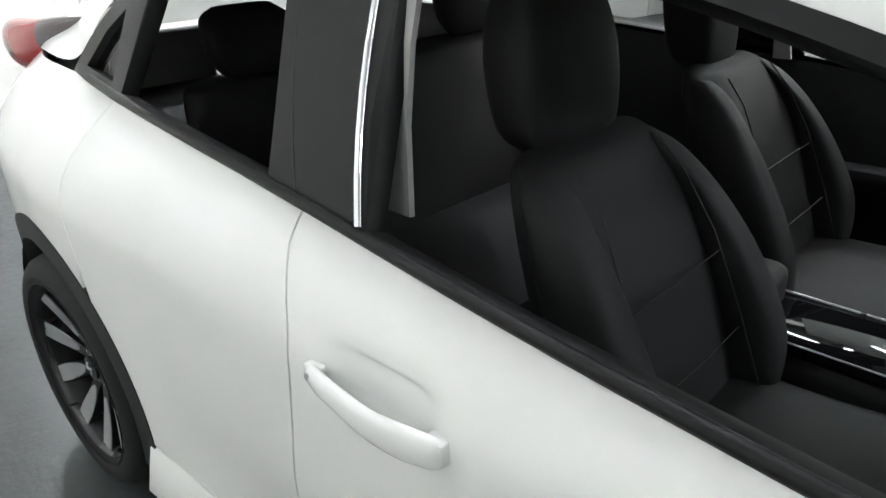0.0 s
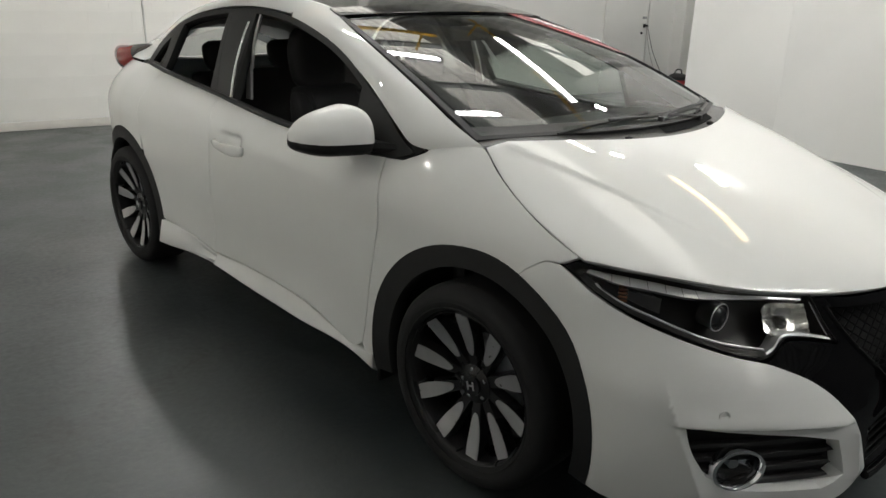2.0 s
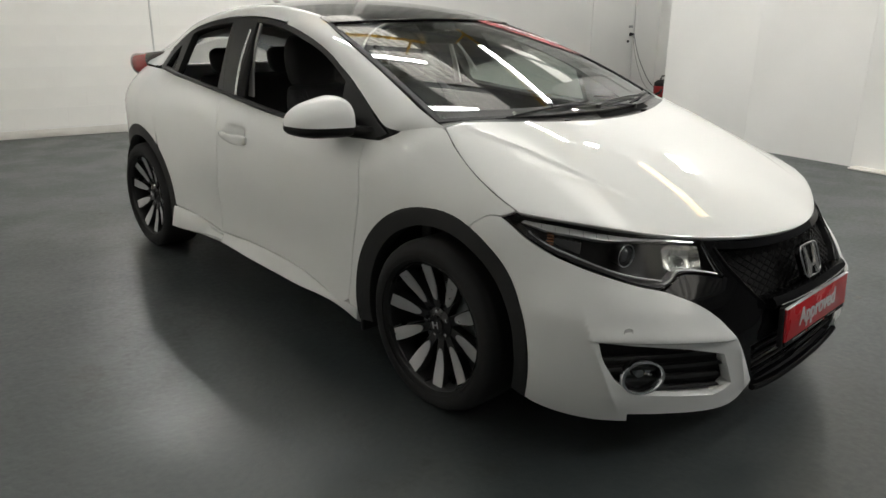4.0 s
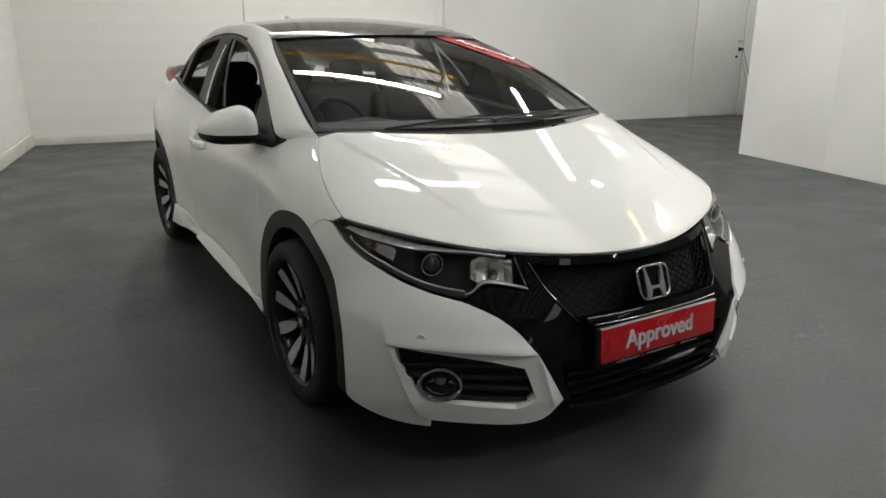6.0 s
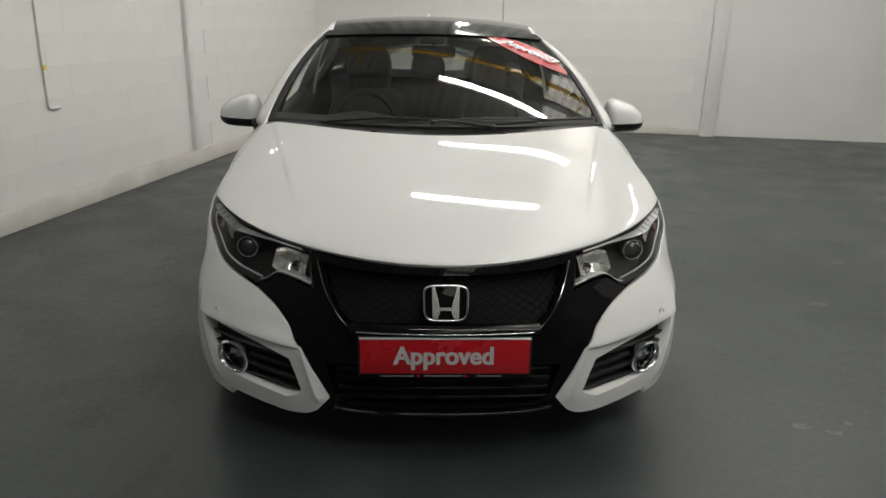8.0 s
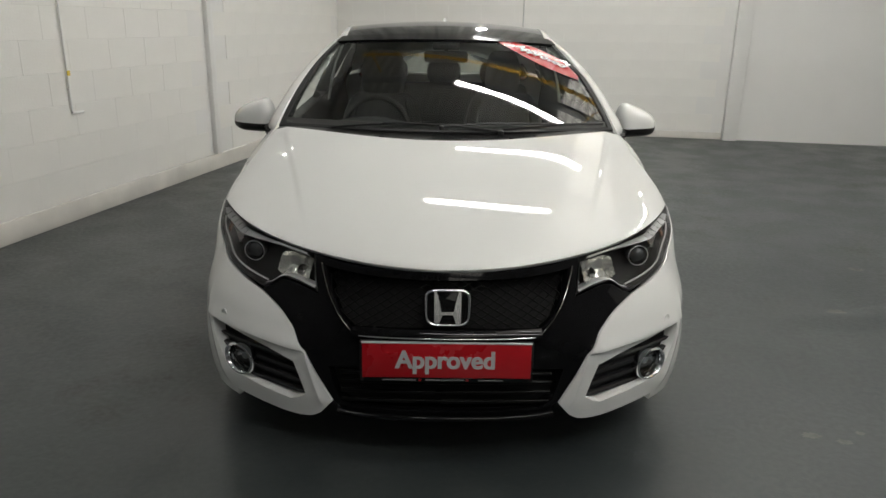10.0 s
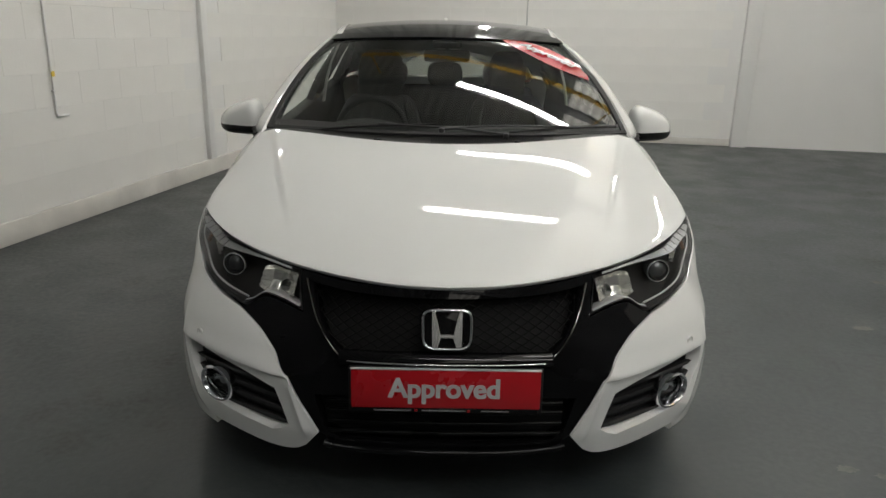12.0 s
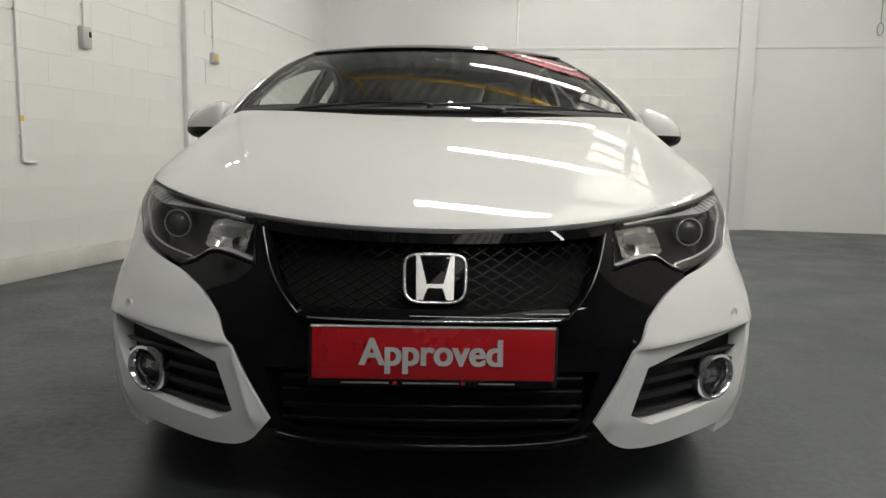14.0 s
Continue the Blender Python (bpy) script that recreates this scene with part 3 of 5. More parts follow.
def flood_lamp(x, y, z, aim, size, material, label):
    """A shallow metal box with a bright glass front, on a bracket."""
    ob = empty("flood_lamp", label, "lamp", group="flood lamps")
    part("housing", block(bmesh.new(), (-size - .02, 0, -size * .7 - .02), (size + .02, .09, size * .7 + .02), .012), SATIN_BLACK, ob)
    part("glass", block(bmesh.new(), (-size, -.006, -size * .7), (size, .004, size * .7), .003), material, ob)
    rod("bracket", [(-size - .03, .05, 0), (-size - .03, .05, size + .07), (size + .03, .05, size + .07), (size + .03, .05, 0)], .008, STEEL, ob)
    m = look((x, y, z), aim)
    ob.matrix_world = m @ Matrix.Rotation(radians(90), 4, "X")
    return ob


flood_lamp(.62, 6.75, 3.25, (.2, 0, .2), .07, FLOOD, "bright white flood lamp fixed high on the wall")
tagged(rod("lamp_stem", [(.62, 6.83, 3.30), (.62, 7.25, 3.34)], .015, STEEL), "grey steel arm of the flood lamp", "arm")
flood_lamp(3.7, 1.5, 4.0, (2.4, -.3, 0), .09, SPOT, "white flood lamp hung from the gantry")
tagged(rod("lamp_stem", [(3.7, 1.5, 4.12), (3.7, 1.5, HIGH)], .012, STEEL), "grey steel arm of the flood lamp", "arm")
for x in (-2.10, -1.98):
    flood_lamp(x, 2.5, 3.1, (-.6, 0, .5), .03, SPOT, "small white spot lamp on a bracket")
tagged(rod("lamp_stem", [(-2.10, 2.55, 3.15), (-1.98, 2.55, 3.15)], .012, STEEL), "grey steel arm of the flood lamp", "arm")
tagged(rod("lamp_stem", [(-2.04, 2.55, 3.15), (-2.04, 2.55, HIGH)], .012, STEEL), "grey steel arm of the flood lamp", "arm")

# back wall: rail, columns, conduit, cord, door
hall_box("wall_rail", (0, -.015, 2.255), (WIDE, 0, 2.29), WALL, wall_back, bevel=.003).matrix_world = HALL
column = tagged(hall_box("column", (5.58, -.10, 0), (5.76, 0, HIGH), WALL, None, "white painted steel column on the wall", .004), category="column", kind="structure")

# ---- the car ----
car = empty("car", "white five-door hatchback with black roof and black wheel-arch trim", "car")


def low(*p):
    return arc(*p, n=6) + [p[-1]]


def line(f, a, b, n):
    return [(a + (b - a) * i / n, f(a + (b - a) * i / n)) for i in range(n + 1)]


SIDE = 1.49            # plan-line length at the front axle
AXLES = (0.02, 2.60)
HUB = .316


def arch(axle, r_front, r_back, r_top, a0, a1, n=22):
    """Wheel-arch line in (s, z), from angle a0 to a1; 0 is forward, 180 backward."""
    out = []
    for i in range(n + 1):
        a = radians(a0 + (a1 - a0) * i / n)
        r = r_front if math.cos(a) > 0 else r_back
        out.append((SIDE + axle - r * math.cos(a), HUB + r_top * math.sin(a)))
    return out


# bonnet
right_edge = [(p[0], p[1]) for p in SEAM]
rear_line = [(x, .148 - .232 * (1 - (x / .729) ** 2)) for x in [-.729 + 1.458 * i / 24 for i in range(1, 24)]]
bonnet_line = right_edge[1:] + rear_line + [(-x, y) for x, y in right_edge[:0:-1]] + [(0, right_edge[0][1])]
panel("bonnet", bonnet, bonnet_line, PAINT, car, gap=.0016, step=.035, depth=.02, rim=(.005, .011, .018, .028), dense=[(sx * .57 - .11, sx * .57 + .11, -.64, .05, .009) for sx in (-1, 1)])

# wings
BACK_SEAM = low((1.976, .921), (1.953, .735), (2.006, .49), (2.035, .33), (2.05, .262))
wing_line = (arch(0.02, .413, .475, .422, 70, 172, 26)[:] + [(2.0, .175)] + BACK_SEAM[::-1] + low((1.90, .926), (1.84, .950), (1.825, .962))
             + low((1.79, .975), (1.72, .988), (1.648, .988)) + [(s, seam_z(s)) for s in [1.62 - .05 * i for i in range(9)]] + low((1.222, seam_z(1.215) - .003), (1.258, .770), (1.30, .766), (1.345, .737)))
both("wing", lower_body, wing_line, PAINT, car, gap=.0013, depth=.02)

# doors and rear sides
REAR_SEAM = low((3.162, .9855), (3.153, .945), (3.122, .89), (3.103, .83), (3.114, .70), (3.138, .55), (3.152, .41), (3.150, .303))
SILL_TOP = low((3.150, .303), (2.86, .312), (2.60, .308), (2.40, .292), (2.24, .262), (2.15, .236), (2.10, .232), (2.05, .262))
belt_s = [(SIDE + y, belt(y) - .001) for y in [.49 + (1.655 - .49) * i / 14 for i in range(15)]]
door_line = BACK_SEAM[::-1] + belt_s[1:-1] + REAR_SEAM + SILL_TOP[1:-1]
doors = both("front_door", lower_body, door_line, PAINT, car, gap=.0024, depth=.03, dense=[(2.80, 3.05, .785, .88, .007)])
arch_rf = arch(2.60, .415, .415, .425, 4, 90, 16)
DOOR_END = low((3.80, 1.0365), (3.845, .92), (3.85, .82), (3.83, .74))
rear_door_line = REAR_SEAM[::-1] + [(SIDE + y, belt(y) - .001) for y in [1.67 + .64 * i / 8 for i in range(1, 8)]] + DOOR_END + [p for p in arch_rf[::-1] if p[0] < 3.81] + low((3.675, .348), (3.40, .336), (3.150, .303))[:-1]
both("rear_door", lower_body, rear_door_line, PAINT, car, gap=.0012, depth=.016)
tail_s = PLAN_LENGTH - .02
quarter_line = [p for p in arch_rf if p[0] >= 3.83] + [p for p in arch(2.60, .425, .425, .425, 90, 178, 18)] + low((4.55, .26), (4.9, .25), (tail_s, .25)) + [(tail_s, 1.03)] + low((4.9, 1.045), (4.5, 1.06), (4.03, 1.0575)) + low((3.93, 1.0485), (3.80, 1.0365)) + DOOR_END[1:]
both("rear_quarter", lower_body, quarter_line, PAINT, car, step=.04, gap=.0008)
seam_of = spl((1.99, .245), (2.06, .246), (2.12, .238), (2.22, .256), (2.40, .290), (2.60, .306), (2.86, .310), (3.15, .302), (3.40, .333), (3.675, .345))
foot_of = spl((1.99, .180), (2.12, .207), (2.45, .217), (2.83, .230), (3.15, .247), (3.40, .236), (3.62, .222), (3.675, .22))


def flat_side(s, z, sx, out):
    """A place beside the body, out from its widest plan line."""
    return Vector((sx * (plan_x(s) + out), plan_y(s), z))


for sx in (-1, 1):
    rows = []
    for i in range(141):
        s = 1.99 + 1.685 * i / 140
        top, foot = seam_of(s), foot_of(s)
        swell = ramp(s, 2.02, 2.45)
        notch = .020 * ramp(s, 3.128, 3.140) * (1 - ramp(s, 3.24, 3.55))
        edge = Vector(lower_body(s, top))
        base = abs(edge.x) - plan_x(s)
        rows.append([flat_side(s, top - .003, sx, base - .03), flat_side(s, top - .003, sx, base - .001), flat_side(s, top - .007, sx, base + .004), flat_side(s, top - (top - foot) * .45, sx, base + .004 + .012 * swell - notch),
                     flat_side(s, foot + .014, sx, base + .006 + .022 * swell - notch), flat_side(s, foot + .008, sx, base + .004 + .022 * swell - notch), flat_side(s, foot - .004, sx, base - .012 + .016 * swell), flat_side(s, foot - .022, sx, base - .05), flat_side(s, foot - .02, sx, base - .10)])
    loft("sill", rows, PAINT, car, "white side skirt under the doors")

# black arch trims, liners and wheels
for ax, inner_r in ((0.02, .368), (2.60, .368)):
    if ax < 1:
        outer = arch(ax, .420, .482, .43, -14, 196, 40)
    else:
        outer = arch(ax, .432, .432, .432, -8, 190, 40)
    inner = arch(ax, inner_r, inner_r + .02, inner_r, -14 if ax < 1 else -8, 196 if ax < 1 else 190, 40)
    both("arch_trim", lower_body, outer + inner[::-1], MATT_BLACK, car, lift=.0025, depth=.05, gap=0, label="matt black wheel-arch trim")
    for sx in (-1, 1):
        rows = [[(sx * x, ax + r * math.cos(radians(a)), HUB + r * math.sin(radians(a))) for a in range(-20, 201, 10)] for x, r in ((.85, .385), (.70, .385), (.55, .38), (.53, .1))]
        loft("arch_liner", rows, DARK, car)


def wheel():
    w = lathe("wheel", [(.225, .02), (.230, .035), (.237, .05), (.239, .062), (.235, .066), (.231, .062), (.227, .05), (.220, .03), (.214, -.02), (.205, -.10), (.0, -.10)], RIM_BLACK, car, label="black alloy wheel with machined spoke faces")
    prof = [(.228, .055)] + [(.240, .066), (.258, .078), (.280, .08), (.297, .072), (.308, .060), (.3150, .037), (.316, .03), (.316, -.03), (.316, -.11), (.310, -.13), (.28, -.145), (.22, -.14)]
    lathe("tyre", prof, RUBBER, w, sides=64)
    bm = bmesh.new()
    for r in (.250, .268, .288):
        tube_along(bm, [(-.0775 + (.004 if r > .28 else 0), r * math.cos(k * math.tau / 48), r * math.sin(k * math.tau / 48)) for k in range(48)], .0022, 5, True)
    part("sidewall_rib", bm, RUBBER, w)
    for i in range(10):
        a = i * math.tau / 10 + .09
        m = Matrix.Rotation(a, 4, "X")
        bm = bmesh.new()
        sec = [(.05, .016, .012), (.09, .017, .020), (.14, .022, .029), (.19, .027, .042), (.229, .029, .053)]
        rows = [[(-x, sy * hw, r) if k < 2 else (-x + .035, sy * hw * 1.15, r) for k, sy in enumerate((-1, 1, 1, -1))] for r, hw, x in sec]
        g = [[bm.verts.new(m @ Vector(p)) for p in r] for r in rows]
        for p, q in zip(g, g[1:]):
            for k in range(4):
                bm.faces.new((p[k], p[(k + 1) % 4], q[(k + 1) % 4], q[k]))
        part("spoke", bm, RIM_BLACK, w, smooth=False)
        face = low((.092, -.004), (.108, -.012), (.15, -.020), (.19, -.0235), (.222, -.0225)) + low((.228, .0235), (.19, .0245), (.15, .021), (.108, .013), (.094, .004))
        fx = spl((.05, .012), (.09, .020), (.14, .029), (.19, .042), (.229, .053))
        bm = bmesh.new()
        top = [bm.verts.new(m @ Vector((-fx(r) - .0028, y, r))) for r, y in face]
        bot = [bm.verts.new(m @ Vector((-fx(r) + .002, y, r))) for r, y in face]
        n = len(face)
        for k in range(n // 2 - 1):
            bm.faces.new((top[k], top[k + 1], top[n - 2 - k], top[n - 1 - k]))
        for k in range(n):
            bm.faces.new((top[k], bot[k], bot[(k + 1) % n], top[(k + 1) % n]))
        part("spoke_face", bm, ALLOY, w, "bare machined metal spoke face", smooth=False)
    lathe("hub", [(.062, .0), (.060, .018), (.034, .026), (.033, .034), (.0, .036)], RIM_BLACK, w, sides=32)
    bm = bmesh.new()
    for sy in (-1, 1):
        block(bm, (-.0385, sy * .011 - .003, -.013), (-.0355, sy * .011 + .003, .013), .0008, 1)
    block(bm, (-.0385, -.009, -.002), (-.0355, .009, .003), .0008, 1)
    part("cap_mark", bm, ALLOY, w)
    for i in range(5):
        a = i * math.tau / 5 + .3
        lathe("wheel_nut", [(.0105, .0), (.0105, .017), (.007, .023), (.0, .024)], CHROME, w, Matrix.Translation((0, .0455 * math.cos(a), .0455 * math.sin(a))), sides=6)
    lathe("brake_disc", [(.0, -.03), (.14, -.03), (.14, -.05), (.0, -.05)], STEEL, w, sides=40)
    lathe("valve", [(.004, .05), (.003, .075), (.0, .076)], MATT_BLACK, w, Matrix.Translation((0, .06, -.205)), sides=8)
    return w


w0 = wheel()
w0.matrix_basis = pose(-.846, AXLES[0], HUB, -13)
copy_thing(w0, pose(-.815, AXLES[1], HUB, 23))
copy_thing(w0, pose(.800, AXLES[0], HUB, 40, 0, 180))
copy_thing(w0, pose(.800, AXLES[1], HUB, 11, 0, 180))

# front bumper sides with the lamp pockets
INNER = low((.68, .590), (.578, .552), (.513, .510), (.473, .468), (.445, .434)) + low((.41, .37), (.358, .275))
POCKET = low((.885, .452), (.80, .441), (.72, .433), (.60, .418), (.491, .395)) + low((.468, .34), (.449, .288)) + low((.475, .270), (.510, .256)) + low((.62, .263), (.76, .277)) + low((.825, .322), (.866, .39), (.885, .45))[:-1]
bumper_line = (arch(0.02, .413, .475, .422, -14, 70, 24) + low((1.345, .737), (1.30, .766), (1.256, .769)) + low((1.16, .719), (1.045, .673), (.87, .632), (.77, .607), (.69, .591)) + INNER[1:]
               + low((.40, .225), (.445, .204), (.54, .196), (.70, .200), (.779, .203)) + low((.777, .176), (.88, .180), (1.0, .190), (1.08, .203)))
RIDGES = [[(a, .446 + .035 * (a - .55) + d) for a in [.425 + .52 * i / 70 for i in range(71)]] for d in (.06, .045, .032, .021, .012, .005, .0, -.004, -.008, -.013)]
RIDGES += [[(.415 + (z - .33) * .30 + d, z) for z in [.215 + .215 * i / 28 for i in range(29)]] for d in (-.05, -.036, -.022, -.011, -.004, .0, .004, .011, .022, .034)]
RIDGES += [[(.795 + .39 * (z - .174) + d, z) for z in [.18 + .245 * i / 24 for i in range(25)] + [.515 + .07 * i / 7 for i in range(8)]] for d in (-.03, -.012, -.004, .0, .004, .012, .025, .04, .06)]
both("front_bumper", lower_body, bumper_line, PAINT, car, holes=[POCKET], depth=.05, step=.022, lines=RIDGES)
both("pocket_panel", lower_body, inset_line(POCKET, -.006), MATT_BLACK, car, lift=-.048, depth=0, gap=0, label="black fog lamp pocket")
for k in range(4):
    z = .272 + k * .037
    both("pocket_slat", lower_body, [(.47, z), (.70, z), (.85, z), (.87, z + .010), (.70, z + .010), (.48, z + .010)], SATIN_BLACK, car, lift=-.026, depth=.02, gap=0)

# black nose between the bumper sides
top_edge = [(s, seam_z(abs(s)) - .006) for s in [.49 - .98 * i / 24 for i in range(25)]]
left_inner = [(-s, z) for s, z in INNER]
GRILLE = [(s, seam_z(abs(s)) - .028) for s in [-.440 + .88 * i / 20 for i in range(21)]] + low((.405, .63), (.345, .565), (.298, .528)) + low((.15, .524), (-.15, .524), (-.298, .528)) + low((-.345, .565), (-.405, .63))
LOWER = low((.372, .392), (.342, .288), (.300, .248)) + low((.15, .238), (-.15, .238), (-.300, .248)) + low((-.342, .288), (-.372, .392))
nose_line = top_edge[::-1] + low((.475, .66), (.443, .606)) + low((.53, .620), (.60, .624), (.655, .597), (.68, .590)) + INNER[1:] + low((.33, .243), (.29, .226), (.15, .214), (-.15, .214), (-.29, .226), (-.33, .243)) + left_inner[::-1] + low((-.655, .597), (-.60, .624), (-.53, .620), (-.443, .606)) + low((-.475, .66), (-.488, .69))
nose = panel("nose_panel", lower_body, nose_line, GLOSS_BLACK, car, holes=[GRILLE, LOWER], depth=.05, gap=0, lift=-.008, step=.028, label="gloss black grille surround")
panel("grille_back", lower_body, inset_line(GRILLE, -.008), DARK, car, lift=-.075, depth=0, gap=0)
panel("lower_grille_back", lower_body, inset_line(LOWER, -.008), DARK, car, lift=-.085, depth=0, gap=0)


def skin(s, z, out=0.0):
    p, n = normal_at(lower_body, s, z, HEART)
    return p + n * out


def frame_at(s, z, out=0.0):
    """A pose on the skin: x along the plan line, y out of the skin, z up it."""
    p, n = normal_at(lower_body, s, z, HEART)
    x = (skin(s + .01, z) - skin(s - .01, z)).normalized()
    zz = x.cross(n).normalized()
    if zz.z < 0:
        zz, x = -zz, -x
    m = Matrix((x, n, zz)).transposed().to_4x4()
    return Matrix.Translation(p + n * out) @ m


# crossed bars of the upper grille
bm = bmesh.new()
for sgn in (-1, 1):
    for k in range(-14, 15):
        pts = []
        for i in range(26):
            z = .515 + i * .0078
            s = k * .044 + sgn * (z - .60) * 1.75
            if inside((s, z), GRILLE):
                pts.append(skin(s, z, -.03))
        if len(pts) > 2:
            tube_along(bm, pts, .0024, 6)
part("grille_mesh", bm, MESH_BLACK, car, "black crossed grille bars")
for z in (.275, .308, .342, .372):
    rod("grille_bar", [skin(s, z, -.02) for s in [-.335 + .67 * i / 20 for i in range(21)]], .0065, MESH_BLACK, car)
for sx in (-1, 1):
    rod("grille_edge", [skin(sx * s, z, -.002) for s, z in low((.452, .69), (.405, .622), (.345, .556), (.302, .515))], .0024, CHROME_DARK, car, sides=8)
rows = []
for i in range(25):
    s = -.292 + .584 * i / 24
    rows.append([skin(s, .528, -.02), skin(s, .530, .018), skin(s, .520, .026), skin(s, .508, .028), skin(s, .497, .018), skin(s, .497, -.02)])
loft("grille_shelf", rows, GLOSS_BLACK, car, "gloss black bar above the number plate", closed=True, caps=True)
rod("shelf_trim", [skin(-.27 + .54 * i / 20, .507, .030) for i in range(21)], .0022, CHROME, car)
rod("front_lip", [skin(s, .222 + .02 * (s / .33) ** 4, .004) for s in [-.345 + .69 * i / 24 for i in range(25)]], .011, GLOSS_BLACK, car, "gloss black lip under the grille")

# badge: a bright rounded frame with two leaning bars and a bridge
badge = empty("badge")
badge.parent = car
m = frame_at(0, .594, .010)
sq = [(.0665 * math.copysign(abs(math.cos(a)) ** .42, math.cos(a)) * (1 + .06 * math.sin(a)), 0, .0535 * math.copysign(abs(math.sin(a)) ** .42, math.sin(a))) for a in [k * math.tau / 64 for k in range(64)]]
bm = bmesh.new()
for y, grow in ((-.016, 1.10), (-.003, 1.08), (-.002, 1.0)):
    ring = [bm.verts.new(m @ Vector((x * grow, y, z * grow))) for x, _, z in sq]
    if y > -.016:
        for k in range(64):
            bm.faces.new((last[k], last[(k + 1) % 64], ring[(k + 1) % 64], ring[k]))
    last = ring
bm.faces.new(last)
part("badge_back", bm, GLOSS_BLACK, badge)
rod("badge_frame", [m @ Vector(p) for p in sq], .0043, CHROME, badge, sides=10, closed=True)
BARS = [(-.0415, -.0495), (-.0250, -.0495), (-.0150, -.0235), (.0150, -.0235), (.0250, -.0495), (.0415, -.0495),
        (.0430, .0495), (.0325, .0495), (.0175, -.0120), (-.0175, -.0120), (-.0325, .0495), (-.0430, .0495)]
bm = bmesh.new()
face, foot = [bm.verts.new(m @ Vector((x, .0065, z))) for x, z in inset_line(BARS, .0016)], [bm.verts.new(m @ Vector((x, -.001, z))) for x, z in BARS]
for k in range(12):
    bm.faces.new((face[k], foot[k], foot[(k + 1) % 12], face[(k + 1) % 12]))
bmesh.ops.triangulate(bm, faces=[bm.faces.new(face)])
part("badge_letter", bm, plain("bright_badge_metal", (.70, .70, .69), .24, .9), badge, smooth=False)

# plate with its lettering
plate = empty("number_plate", "red show plate with pale lettering on the nose", "plate")
PLATE = pose(0, -.932, .442, -4)
plate.matrix_world = PLATE
part("plate_board", block(bmesh.new(), (-.260, -.004, -.0555), (.260, .004, .0555), .002), RED, plate)
part("plate_top_edge", block(bmesh.new(), (-.262, -.006, .0557), (.262, .006, .0597), .001, 1), SILVER_TEXT, plate)
part("plate_holder", block(bmesh.new(), (-.268, .0042, -.072), (.268, .02, .060), .003), MATT_BLACK, plate)
part("maker_strip", block(bmesh.new(), (-.255, -.003, -.070), (.255, .004, -.0558), .001, 1), GLOSS_BLACK, plate)


def lettering(word, size, material, parent, m, name="lettering"):
    cu = bpy.data.curves.new(name, "FONT")
    cu.body, cu.size, cu.align_x, cu.align_y, cu.extrude, cu.offset = word, size, "CENTER", "CENTER", .0008, size * .018
    tmp = bpy.data.objects.new(name, cu)
    scene.collection.objects.link(tmp)
    word_mesh = bpy.data.meshes.new_from_object(tmp.evaluated_get(bpy.context.evaluated_depsgraph_get()))
    bm = bmesh.new()
    for dx, dz in ((-.017, 0), (.0, .0001), (.017, .0002)):
        k = len(bm.verts)
        bm.from_mesh(word_mesh)
        bm.verts.ensure_lookup_table()
        for v in bm.verts[k:]:
            v.co.x, v.co.z = v.co.x + dx * size, v.co.z + dz
    mesh = bpy.data.meshes.new(name)
    bm.to_mesh(mesh)
    bm.free()
    bpy.data.objects.remove(tmp)
    ob = link(name, mesh, material, parent)
    ob.matrix_basis = m
    return ob


lettering("Approved", .080, SILVER_TEXT, plate, pose(-.003, -.0052, .001, 90) @ Matrix.Diagonal((.95, 1, 1, 1)))
for x0, x1 in ((-.197, -.095), (-.065, .055), (.098, .175)):
    part("small_print", block(bmesh.new(), (x0, -.0038, -.0648), (x1, -.0028, -.0612), 0), DIM_TEXT, plate)
for x0 in (-.082, .064):
    part("small_mark", block(bmesh.new(), (x0 - .004, -.0038, -.066), (x0 + .004, -.0028, -.060), 0), RED, plate)

# head lamps
RING = plain("satin_metal_ring", (.75, .75, .76), .35, .6)
LAMP_SILVER = plain("silvered_lamp_plastic", (.86, .86, .85), .22, .5)
REFLECTOR = plain("cream_lamp_reflector", (.86, .85, .80), .14, .8, scale=30)
PROJECTOR = plain("grey_projector_glass", (.030, .031, .032), .06, 0, .8, rough_vary=.02)
LAMP_DARK = plain("dark_lamp_housing", (.022, .021, .020), .32, spec=.35)
LAMP = low((1.25, .768), (1.222, seam_z(1.215) - .005)) + [(s, seam_z(s)) for s in [1.18 - .04 * i for i in range(17)]] + [(.498, seam_z(.498) - .001)] + low((.472, .66), (.445, .609)) + low((.53, .622), (.60, .627), (.645, .603), (.684, .593)) + low((.77, .609), (.87, .634), (1.045, .675), (1.16, .721))
